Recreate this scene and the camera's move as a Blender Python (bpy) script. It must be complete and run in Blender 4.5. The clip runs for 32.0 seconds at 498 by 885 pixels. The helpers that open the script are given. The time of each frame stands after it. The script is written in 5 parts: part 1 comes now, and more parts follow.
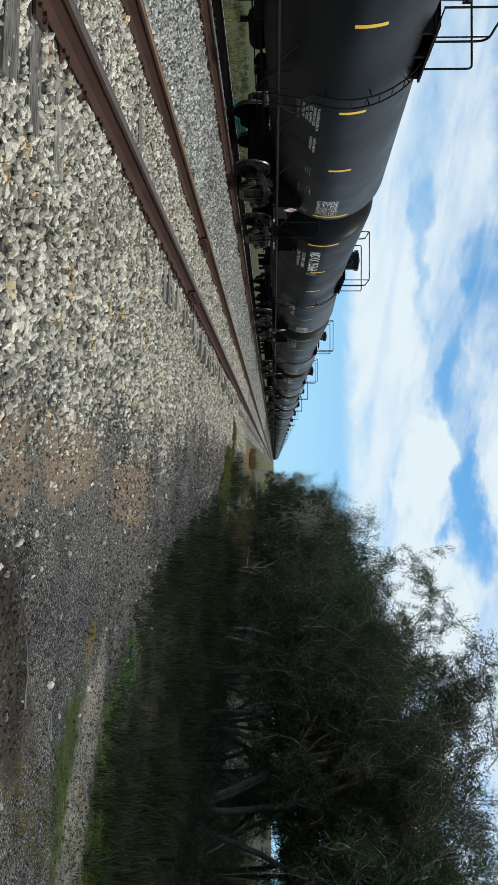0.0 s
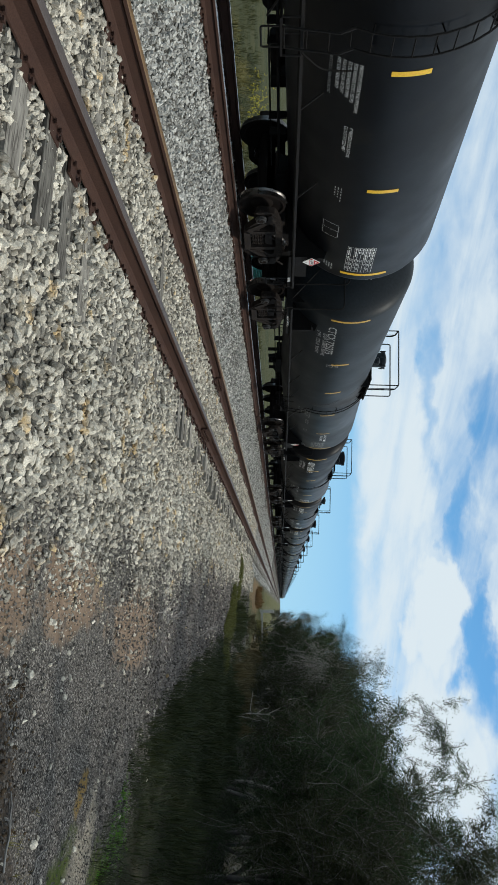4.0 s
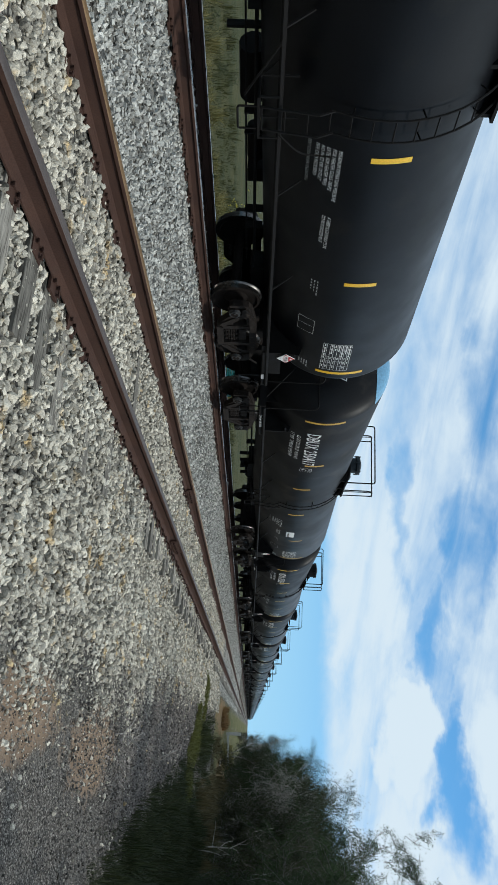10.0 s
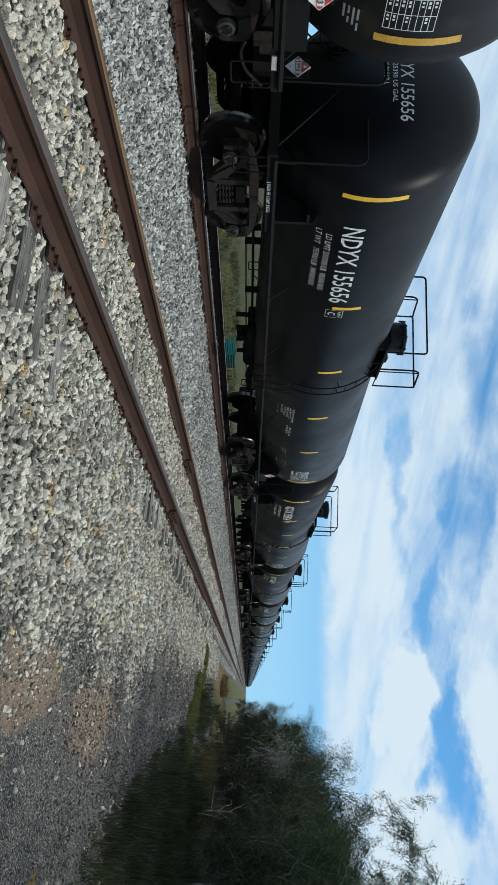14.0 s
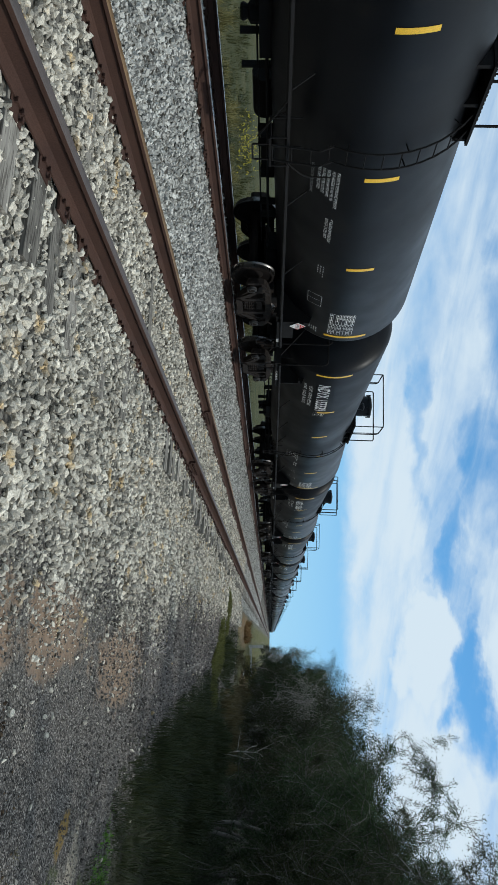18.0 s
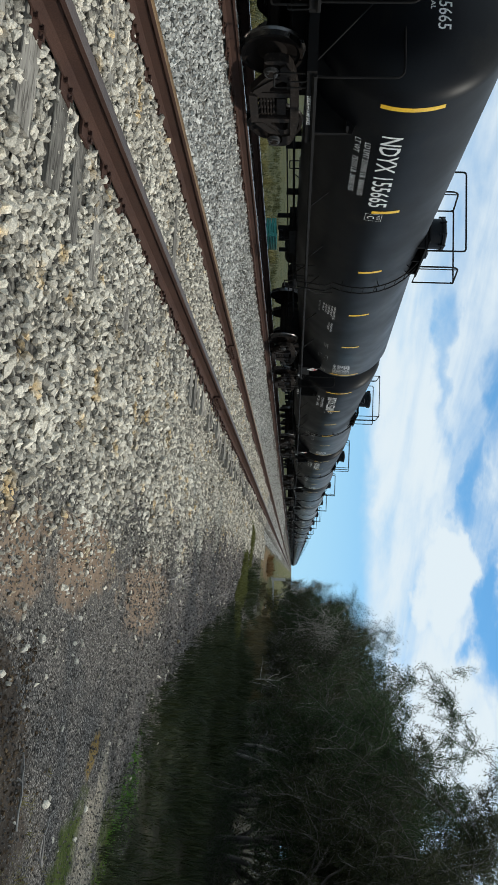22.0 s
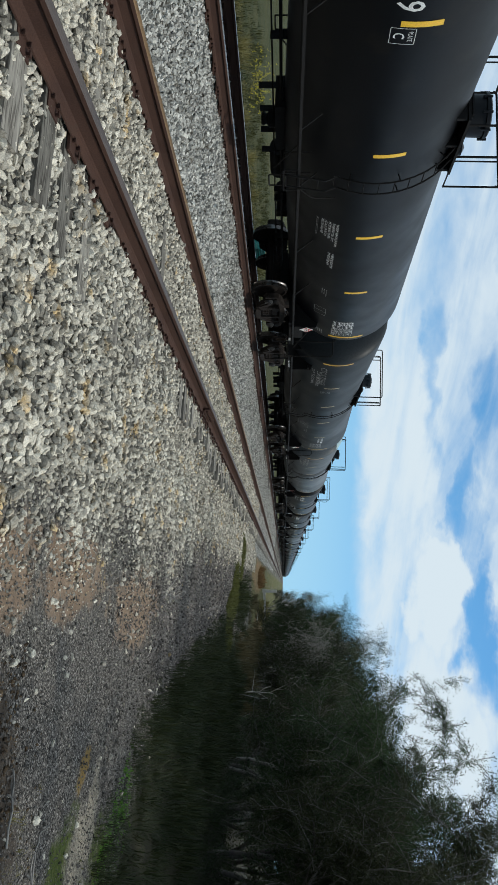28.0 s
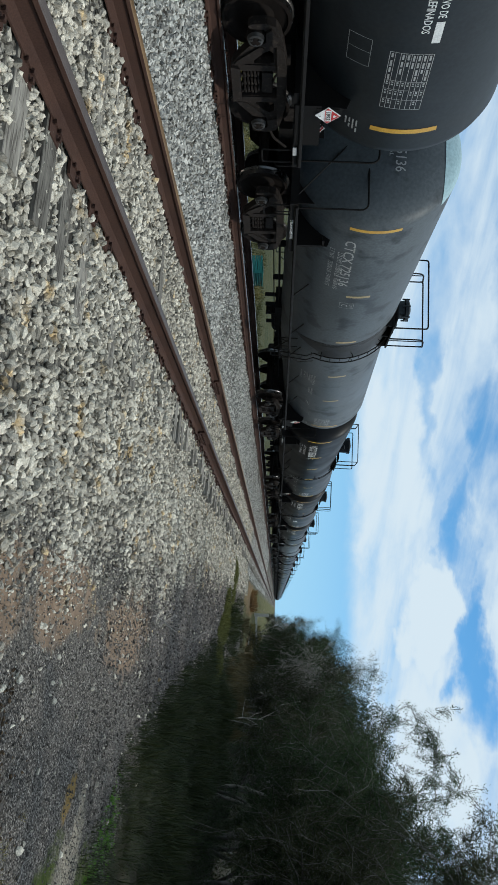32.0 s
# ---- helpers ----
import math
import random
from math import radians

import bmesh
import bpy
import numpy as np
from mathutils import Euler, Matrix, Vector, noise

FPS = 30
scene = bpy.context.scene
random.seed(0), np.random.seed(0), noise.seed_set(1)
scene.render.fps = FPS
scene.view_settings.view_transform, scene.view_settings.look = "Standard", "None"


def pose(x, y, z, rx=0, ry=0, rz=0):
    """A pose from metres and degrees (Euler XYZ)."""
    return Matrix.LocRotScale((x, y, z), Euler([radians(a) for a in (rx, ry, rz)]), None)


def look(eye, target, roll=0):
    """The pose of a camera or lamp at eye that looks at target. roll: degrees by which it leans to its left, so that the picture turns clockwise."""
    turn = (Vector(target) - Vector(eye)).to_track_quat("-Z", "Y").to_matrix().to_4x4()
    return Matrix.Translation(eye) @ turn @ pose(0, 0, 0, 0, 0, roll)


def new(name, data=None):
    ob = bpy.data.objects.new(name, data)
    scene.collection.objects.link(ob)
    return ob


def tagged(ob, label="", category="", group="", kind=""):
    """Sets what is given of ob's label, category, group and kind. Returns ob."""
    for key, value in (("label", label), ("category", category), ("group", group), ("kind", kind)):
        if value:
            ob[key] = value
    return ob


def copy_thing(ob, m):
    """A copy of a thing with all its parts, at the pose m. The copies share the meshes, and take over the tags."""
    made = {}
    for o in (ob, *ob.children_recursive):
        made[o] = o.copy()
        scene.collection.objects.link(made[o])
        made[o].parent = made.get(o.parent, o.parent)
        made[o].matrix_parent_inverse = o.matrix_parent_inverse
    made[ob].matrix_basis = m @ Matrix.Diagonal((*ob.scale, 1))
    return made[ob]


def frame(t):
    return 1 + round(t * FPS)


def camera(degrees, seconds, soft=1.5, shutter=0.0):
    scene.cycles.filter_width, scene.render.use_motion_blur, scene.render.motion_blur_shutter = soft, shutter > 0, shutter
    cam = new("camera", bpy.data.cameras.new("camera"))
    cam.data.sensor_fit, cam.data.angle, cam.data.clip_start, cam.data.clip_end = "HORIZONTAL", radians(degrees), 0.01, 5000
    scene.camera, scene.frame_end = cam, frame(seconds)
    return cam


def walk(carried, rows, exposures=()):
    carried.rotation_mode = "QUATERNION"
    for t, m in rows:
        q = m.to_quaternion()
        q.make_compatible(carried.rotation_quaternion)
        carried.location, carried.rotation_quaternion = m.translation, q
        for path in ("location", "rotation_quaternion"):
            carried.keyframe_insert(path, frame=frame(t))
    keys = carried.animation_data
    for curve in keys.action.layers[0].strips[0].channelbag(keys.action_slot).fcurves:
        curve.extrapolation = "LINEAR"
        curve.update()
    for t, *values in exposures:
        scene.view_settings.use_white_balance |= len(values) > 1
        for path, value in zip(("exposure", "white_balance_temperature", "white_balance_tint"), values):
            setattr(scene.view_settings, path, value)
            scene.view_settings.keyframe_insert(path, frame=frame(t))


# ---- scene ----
cam = camera(35.5, 32.0, soft=1.0)
EYE, LEAN = 1.42, -90.0
# seconds; right, ahead, up of the eye; turns of the hand-held upright telephone
ROWS = [
    (0, 0.035, -0.067, -0.003, 1.84, 1.73, -0.40),
    (0.5, 0.036, -0.013, 0.009, -0.37, 2.79, 0.50),
    (1, -0.003, -0.014, 0.006, -0.07, 5.93, 0.61),
    (1.5, 0.021, 0.005, -0.006, 2.11, 9.82, -0.55),
    (2, -0.004, -0.003, 0.001, 1.45, 11.02, -0.63),
    (2.5, -0.002, -0.008, -0.023, 1.64, 11.51, -1.69),
    (3, 0.017, -0.022, -0.015, 1.60, 13.14, -2.01),
    (3.5, -0.003, -0.015, -0.015, 2.30, 11.47, -2.31),
    (5.5, 0.031, 0.014, -0.006, 2.14, 13.08, -1.90),
    (6, 0.024, 0.022, -0.005, 1.89, 12.61, -2.00),
    (6.5, 0.021, 0.020, -0.001, 0.91, 14.15, -1.55),
    (7, 0.001, 0.007, -0.017, 1.57, 18.95, -1.51),
    (7.5, -0.014, -0.018, -0.004, 1.29, 26.44, -1.74),
    (8, -0.027, -0.020, -0.010, 1.62, 27.36, -2.22),
    (8.5, -0.029, -0.024, 0.003, 1.47, 27.36, -2.62),
    (9, -0.022, -0.026, 0.000, 1.20, 25.85, -3.04),
    (9.5, -0.023, -0.008, 0.009, 0.97, 23.13, -3.21),
    (10, 0.000, -0.019, 0.007, -0.07, 20.11, -2.92),
    (10.5, -0.015, -0.013, -0.002, -0.07, 19.14, -3.12),
    (11, -0.010, -0.005, -0.001, 0.67, 18.44, -3.99),
    (11.5, -0.009, -0.009, 0.006, 0.93, 17.79, -3.93),
    (12, 0.000, -0.020, 0.006, 0.82, 17.82, -3.58),
    (12.5, -0.003, -0.009, 0.008, 0.69, 16.84, -3.71),
    (13, -0.006, -0.010, 0.004, 0.70, 16.66, -3.61),
    (13.5, -0.011, -0.012, 0.014, 0.41, 16.10, -3.45),
    (14, 0.004, -0.022, 0.004, -0.19, 17.97, -3.02),
    (14.5, -0.022, 0.029, 0.014, -0.19, 19.20, -3.95),
    (16.5, -0.015, -0.055, 0.011, 1.04, 16.95, -1.72),
    (17, -0.020, -0.030, 0.024, 1.46, 15.07, -1.88),
    (17.5, -0.021, -0.040, 0.016, 1.00, 15.17, -2.23),
    (18, -0.008, -0.015, 0.015, 1.50, 14.19, -2.32),
    (18.5, -0.006, -0.002, 0.012, 1.51, 14.01, -2.51),
    (19, -0.004, -0.006, 0.013, 1.41, 14.81, -2.45),
    (19.5, 0.021, 0.000, 0.006, 1.77, 13.97, -2.27),
    (20, 0.014, 0.018, 0.000, 2.66, 12.93, -2.85),
    (20.5, 0.030, 0.009, 0.024, 2.29, 13.06, -3.34),
    (21, 0.021, 0.001, -0.010, 2.84, 10.54, -3.97),
    (21.5, 0.008, 0.032, -0.013, 3.43, 9.39, -3.48),
    (22, 0.001, 0.027, -0.011, 3.10, 9.39, -2.90),
    (22.5, 0.007, 0.025, -0.013, 3.24, 10.11, -3.62),
    (23, 0.012, 0.028, -0.013, 3.74, 9.80, -3.59),
    (23.5, 0.011, 0.024, -0.010, 3.38, 10.64, -3.94),
    (24, -0.012, 0.029, -0.010, 2.37, 10.96, -2.69),
    (24.5, -0.003, 0.014, -0.012, 1.63, 13.31, -1.65),
    (25, 0.007, 0.027, -0.005, 2.93, 12.12, -2.11),
    (25.5, 0.014, 0.033, -0.000, 1.98, 11.14, -1.95),
    (27.5, 0.005, 0.011, -0.001, 2.66, 10.47, -2.21),
    (28, 0.002, 0.013, -0.002, 2.48, 10.28, -2.32),
    (28.5, -0.001, 0.026, 0.004, 2.05, 10.47, -2.52),
    (29, -0.006, 0.013, -0.004, 2.00, 10.28, -2.88),
    (29.5, -0.003, 0.010, -0.002, 2.34, 10.44, -2.73),
    (30, -0.003, -0.005, -0.003, 2.57, 9.95, -2.60),
    (30.5, -0.006, 0.014, -0.003, 2.56, 9.90, -2.69),
    (31, 0.003, 0.014, 0.006, 2.20, 9.42, -2.32),
    (31.5, -0.008, 0.021, -0.001, 1.71, 9.50, -2.95),
    (32, -0.025, 0.023, -0.001, 1.90, 11.96, -3.25),
]
walk(cam, [(t, pose(x, y, EYE + z, 0, LEAN, 0) @ pose(0, 0, 0, 90 + pitch, roll, yaw)) for t, x, y, z, yaw, pitch, roll in ROWS],
     exposures=[(0, 0.03, 6250, 6), (1, -0.2, 5950, 5), (2, -0.12, 6000, 5), (3, -0.08, 6300, 6), (7, -0.16, 5850, 5), (9, -0.04, 6100, 5), (11, -0.15, 5800, 4), (14, -0.1, 5900, 4), (17, -0.15, 5850, 4), (20, -0.06, 6150, 6), (23, 0.0, 6250, 6), (25, -0.14, 6050, 5), (28, -0.12, 6100, 5), (32, -0.12, 5950, 4)])


# ---- light ----
SUN_EL, SUN_AZ = 51.0, 78.0        # degrees up; degrees to the right of the line ahead


def make_world():
    w = bpy.data.worlds.new("sky")
    scene.world = w
    w.use_nodes = True
    nt = w.node_tree
    nt.nodes.clear()
    out, bg = nt.nodes.new("ShaderNodeOutputWorld"), nt.nodes.new("ShaderNodeBackground")
    sky = nt.nodes.new("ShaderNodeTexSky")
    sky.sky_type, sky.sun_disc = "NISHITA", False
    sky.sun_elevation, sky.sun_rotation = radians(SUN_EL), radians(SUN_AZ)
    sky.air_density, sky.dust_density, sky.ozone_density = 1.0, 0.1, 2.0
    co = nt.nodes.new("ShaderNodeTexCoord")
    sep = nt.nodes.new("ShaderNodeSeparateXYZ")
    nt.links.new(co.outputs["Generated"], sep.inputs[0])

    def math_node(op, a, b=None, clamp=False):
        n = nt.nodes.new("ShaderNodeMath")
        n.operation, n.use_clamp = op, clamp
        for i, v in enumerate((a, b)):
            if v is None:
                continue
            if isinstance(v, (int, float)):
                n.inputs[i].default_value = v
            else:
                nt.links.new(v, n.inputs[i])
        return n.outputs[0]

    # azimuth to the right of the track and height over the horizon, in degrees
    azim = math_node("MULTIPLY", math_node("ARCTAN2", sep.outputs[0], sep.outputs[1]), 57.3)
    elev = math_node("MULTIPLY", math_node("ARCSINE", sep.outputs[2]), 57.3)

    def cloud(sa, se, tilt, detail, rough, warp, off):
        c = nt.nodes.new("ShaderNodeCombineXYZ")
        e = math_node("ADD", elev, math_node("MULTIPLY", azim, tilt))
        nt.links.new(math_node("MULTIPLY", azim, sa), c.inputs[0])
        nt.links.new(math_node("MULTIPLY", e, se), c.inputs[1])
        c.inputs[2].default_value = off
        n = nt.nodes.new("ShaderNodeTexNoise")
        n.inputs["Scale"].default_value, n.inputs["Detail"].default_value = 1.0, detail
        n.inputs["Roughness"].default_value, n.inputs["Distortion"].default_value = rough, warp
        nt.links.new(c.outputs[0], n.inputs[0])
        return n.outputs[0]

    def ramp(x, lo, hi):
        r = nt.nodes.new("ShaderNodeMapRange")
        r.interpolation_type = "SMOOTHSTEP"
        r.inputs[1].default_value, r.inputs[2].default_value = lo, hi
        nt.links.new(x, r.inputs[0])
        return r.outputs[0]

    wob_a = math_node("MULTIPLY", math_node("SUBTRACT", cloud(0.16, 0.30, 0.0, 5, 0.55, 0.2, 11.0), 0.5), 11.0)
    wob_e = math_node("MULTIPLY", math_node("SUBTRACT", cloud(0.16, 0.30, 0.0, 5, 0.55, 0.2, 17.0), 0.5), 6.5)
    azim_w, elev_w = math_node("ADD", azim, wob_a), math_node("ADD", elev, wob_e)

    def heap(a, e, ra, re):
        """1 in the middle of a cloud or a gap, 0 past its rim."""
        da, de = math_node("DIVIDE", math_node("SUBTRACT", azim_w, a), ra), math_node("DIVIDE", math_node("SUBTRACT", elev_w, e), re)
        d = math_node("ADD", math_node("MULTIPLY", da, da), math_node("MULTIPLY", de, de))
        return math_node("SUBTRACT", 1.0, math_node("MINIMUM", d, 1.0))

    ragged = math_node("SUBTRACT", cloud(0.30, 0.55, 0.0, 7, 0.6, 0.3, 2.0), 0.5)
    streak = math_node("SUBTRACT", cloud(0.075, 0.42, 0.16, 6, 0.55, 0.5, 5.0), 0.5)
    cover = math_node("ADD", 0.62, math_node("MULTIPLY", streak, 1.9))
    for a, e, ra, re, k in ((-12, 15.2, 6.0, 2.2, -0.6), (2.4, 14.0, 6.0, 1.5, -0.85), (-5.5, 12.6, 6.0, 0.9, -0.45), (-17, 10.2, 7.0, 1.2, -0.5), (-24, 16.0, 8.0, 2.0, -0.5), (-3.0, 13.8, 5.0, 1.0, -0.35),
                            (0.6, 11.2, 3.6, 1.9, 1.0), (4.0, 18.5, 9.0, 4.0, 0.9), (-9, 8.0, 12.0, 2.4, 0.5), (9, 11, 6, 4, 0.6)):
        cover = math_node("ADD", cover, math_node("MULTIPLY", heap(a, e, ra, re), k))
    cover = math_node("ADD", cover, math_node("MULTIPLY", ragged, 0.55))
    cover = math_node("ADD", cover, math_node("MULTIPLY", ramp(elev, 20.0, 45.0), 0.25))
    cover = ramp(cover, -0.25, 1.15)
    low = ramp(math_node("ADD", elev, math_node("MULTIPLY", ragged, 1.6)), 4.6, 6.2)
    cover = math_node("MULTIPLY", cover, low, True)
    # bluer, deeper sky than at the horizon
    lift = nt.nodes.new("ShaderNodeVectorMath")
    lift.operation = "ADD"
    lift.inputs[1].default_value = (0, 0, 0.16)
    nt.links.new(co.outputs["Generated"], lift.inputs[0])
    nt.links.new(lift.outputs[0], sky.inputs[0])
    mix = nt.nodes.new("ShaderNodeMix")
    mix.data_type = "RGBA"
    mix.inputs[7].default_value = (6.95, 7.5, 7.9, 1)
    nt.links.new(cover, mix.inputs[0])
    clear = nt.nodes.new("ShaderNodeMix")
    clear.data_type, clear.blend_type = "RGBA", "MULTIPLY"
    clear.inputs[0].default_value, clear.inputs[7].default_value = 1.0, (0.95, 1.45, 1.55, 1)
    nt.links.new(sky.outputs[0], clear.inputs[6])
    haze = nt.nodes.new("ShaderNodeMix")
    haze.data_type = "RGBA"
    haze.inputs[7].default_value = (4.2, 6.3, 7.6, 1)
    nt.links.new(math_node("MULTIPLY", ramp(elev, 12.0, -1.0), 0.75), haze.inputs[0])
    nt.links.new(clear.outputs[2], haze.inputs[6])
    nt.links.new(haze.outputs[2], mix.inputs[6])
    nt.links.new(mix.outputs[2], bg.inputs[0])
    bg.inputs[1].default_value = 0.115
    nt.links.new(bg.outputs[0], out.inputs[0])


make_world()
sun = new("sun", bpy.data.lights.new("sun", "SUN"))
sun.data.energy, sun.data.angle, sun.data.color = 2.4, radians(1.2), (1.0, 0.925, 0.82)
az, el = radians(SUN_AZ), radians(SUN_EL)
sun.matrix_world = look((0, 0, 30), Vector((0, 0, 30)) - Vector((math.sin(az) * math.cos(el), math.cos(az) * math.cos(el), math.sin(el))))


# ---- materials ----
def surf(name, c1, c2, scale=3.0, rough=0.7, metal=0.0, bump=0.0, fine=40.0, spot=None, spot_amount=0.5, piece=0.0, spec=0.5, island=False, lo=0.35, hi=0.65, grains=(0.78, 1.18), stretch=None):
    """Two base colours by a coarse noise, a finer grain over it, perhaps spots of a third, and a spread from piece to piece."""
    m = bpy.data.materials.new(name)
    m.use_nodes = True
    nt = m.node_tree
    bsdf = nt.nodes["Principled BSDF"]
    bsdf.inputs["Roughness"].default_value, bsdf.inputs["Metallic"].default_value = rough, metal
    bsdf.inputs["Specular IOR Level"].default_value = spec
    co = nt.nodes.new("ShaderNodeTexCoord")
    vec = co.outputs["Object"]
    if stretch:
        lay = nt.nodes.new("ShaderNodeMapping")
        lay.inputs["Scale"].default_value = stretch
        nt.links.new(vec, lay.inputs[0])
        vec = lay.outputs[0]
    if piece:
        info = nt.nodes.new("ShaderNodeNewGeometry") if island else nt.nodes.new("ShaderNodeObjectInfo")
        rnd = info.outputs["Random Per Island" if island else "Random"]

    def noise_of(s, detail):
        n = nt.nodes.new("ShaderNodeTexNoise")
        n.inputs["Scale"].default_value, n.inputs["Detail"].default_value = s, detail
        nt.links.new(vec, n.inputs[0])
        return n.outputs[0]

    def mapped(x, a, b, c, d):
        r = nt.nodes.new("ShaderNodeMapRange")
        for i, v in enumerate((a, b, c, d)):
            r.inputs[1 + i].default_value = v
        nt.links.new(x, r.inputs[0])
        return r.outputs[0]

    def mixed(f, a, b, how="MIX"):
        x = nt.nodes.new("ShaderNodeMix")
        x.data_type, x.blend_type = "RGBA", how
        for sock, v in ((x.inputs[0], f), (x.inputs[6], a), (x.inputs[7], b)):
            if isinstance(v, tuple):
                sock.default_value = (*v, 1)
            elif isinstance(v, float):
                sock.default_value = v
            else:
                nt.links.new(v, sock)
        return x.outputs[2]

    coarse, grain = noise_of(scale, 4), noise_of(fine, 3)
    col = mixed(mapped(coarse, lo, hi, 0, 1), c1, c2)
    if spot:
        col = mixed(mapped(noise_of(scale * 2.7, 5), 0.62 - 0.2 * spot_amount, 0.72 - 0.2 * spot_amount, 0, 1), col, spot)
    bright = mapped(grain, 0.25, 0.75, *grains)
    hsv = nt.nodes.new("ShaderNodeHueSaturation")
    nt.links.new(col, hsv.inputs["Color"])
    if piece:
        mul = nt.nodes.new("ShaderNodeMath")
        mul.operation = "MULTIPLY"
        nt.links.new(bright, mul.inputs[0])
        nt.links.new(mapped(rnd, 0, 1, 1 - piece, 1 + piece), mul.inputs[1])
        bright = mul.outputs[0]
    nt.links.new(bright, hsv.inputs["Value"])
    nt.links.new(hsv.outputs[0], bsdf.inputs["Base Color"])
    nt.links.new(mapped(coarse, 0.3, 0.7, max(rough - 0.1, 0.05), min(rough + 0.1, 1)), bsdf.inputs["Roughness"])
    if bump:
        b = nt.nodes.new("ShaderNodeBump")
        b.inputs["Strength"].default_value, b.inputs["Distance"].default_value = 0.6, bump
        nt.links.new(grain, b.inputs["Height"])
        nt.links.new(b.outputs[0], bsdf.inputs["Normal"])
    return m


BLACK = surf("black_tank_paint", (0.0030, 0.0034, 0.0046), (0.0046, 0.0050, 0.0062), 0.7, 0.46, fine=25, spot=(0.0070, 0.0068, 0.0066), spot_amount=0.2, spec=0.17)
BROWNED = surf("black_paint_under_brown_dust", (0.005, 0.005, 0.006), (0.009, 0.008, 0.0075), 0.5, 0.5, fine=20, spot=(0.020, 0.0165, 0.0135), spot_amount=0.35, spec=0.2)
GREY = surf("dusty_grey_tank_paint", (0.068, 0.077, 0.083), (0.092, 0.103, 0.111), 0.6, 0.48, spec=0.2, fine=18, spot=(0.042, 0.047, 0.051), spot_amount=0.4)
DUSTY = surf("faded_black_tank_paint", (0.0125, 0.0155, 0.0175), (0.019, 0.0225, 0.0255), 0.6, 0.48, spec=0.18, fine=18, spot=(0.021, 0.0235, 0.0255), spot_amount=0.3)
SKY_BLUE = surf("pale_blue_paint", (0.16, 0.34, 0.50), (0.19, 0.38, 0.54), 1.5, 0.5, fine=20)
PALE_BLUE = surf("weathered_pale_blue_paint", (0.30, 0.42, 0.44), (0.36, 0.48, 0.50), 1.5, 0.5, fine=20)
STAIN = surf("dried_spill", (0.010, 0.010, 0.011), (0.018, 0.017, 0.016), 2.0, 0.6, fine=30)
IRON = surf("sooty_black_steel", (0.0042, 0.0037, 0.0035), (0.0082, 0.0068, 0.006), 5.0, 0.75, 0.0, 0.002, 60, spec=0.18)
CAST = surf("greasy_cast_steel", (0.0125, 0.0096, 0.0082), (0.0225, 0.0172, 0.0145), 6.0, 0.8, 0.0, 0.003, 70, spot=(0.036, 0.028, 0.0225), spot_amount=0.3, spec=0.2)
TREAD = surf("worn_wheel_steel", (0.085, 0.08, 0.076), (0.13, 0.124, 0.12), 8.0, 0.32, 0.9)
RUST = surf("rusty_rail_side", (0.050, 0.026, 0.0195), (0.068, 0.036, 0.026), 2.0, 0.85, 0.0, 0.001, 90, spot=(0.058, 0.033, 0.024), spot_amount=0.2, spec=0.2)
HEAD = surf("dull_rail_head", (0.058, 0.044, 0.040), (0.078, 0.060, 0.054), 3.0, 0.6, 0.0, 0.0, 60)
OCHRE_HEAD = surf("ochre_rusted_rail_head", (0.15, 0.085, 0.035), (0.21, 0.125, 0.055), 3.0, 0.5, 0.3, 0.0, 60)
WHEEL = surf("brown_black_wheel_plate", (0.0085, 0.0064, 0.0055), (0.0145, 0.0108, 0.009), 5.0, 0.85, 0.0, 0.002, 60, spec=0.12)
CAP = surf("grey_bearing_cap", (0.025, 0.024, 0.023), (0.055, 0.053, 0.051), 14.0, 0.55, 0.2, 0.0, 60)
CAP_LIGHT = surf("pale_grey_plastic", (0.34, 0.34, 0.33), (0.42, 0.42, 0.41), 8.0, 0.5, fine=50)
SHINE = surf("used_rail_head", (0.30, 0.27, 0.25), (0.40, 0.37, 0.35), 3.0, 0.3, 0.9, 0.0, 60)
WOOD = surf("weathered_tie_wood", (0.17, 0.155, 0.132), (0.27, 0.25, 0.215), 2.2, 0.9, 0.0, 0.006, 9, spot=(0.09, 0.08, 0.068), spot_amount=0.45, piece=0.42, spec=0.15, grains=(0.72, 1.18), stretch=(0.8, 7.0, 7.0))
STONE = surf("cream_crushed_limestone", (0.395, 0.359, 0.293), (0.54, 0.498, 0.414), 1.2, 0.9, 0.0, 0.006, 110, spot=(0.52, 0.38, 0.20), spot_amount=0.12, piece=0.58, island=True, spec=0.2, grains=(0.55, 1.3))
STONE2 = surf("grey_crushed_limestone", (0.376, 0.365, 0.331), (0.49, 0.475, 0.434), 1.4, 0.9, 0.0, 0.006, 120, piece=0.58, island=True, spec=0.2, grains=(0.55, 1.3))
STONE3 = surf("fine_dirty_gravel", (0.09, 0.081, 0.073), (0.165, 0.15, 0.134), 1.5, 0.92, 0.0, 0.003, 60, piece=0.55, island=True, spec=0.2)
STONE4 = surf("grey_mixed_gravel", (0.12, 0.106, 0.095), (0.24, 0.212, 0.19), 1.5, 0.92, 0.0, 0.003, 60, piece=0.75, island=True, spec=0.2)
LITTER = surf("dark_leaf_litter", (0.055, 0.038, 0.024), (0.13, 0.092, 0.055), 3.0, 0.9, fine=40, piece=0.5, island=True, spec=0.15)
YELLOW = surf("yellow_reflective_tape", (0.72, 0.42, 0.02), (0.78, 0.48, 0.03), 3.0, 0.4, fine=60)
OCHRE = surf("faded_yellow_tape", (0.48, 0.27, 0.03), (0.55, 0.33, 0.05), 3.0, 0.5, fine=40)
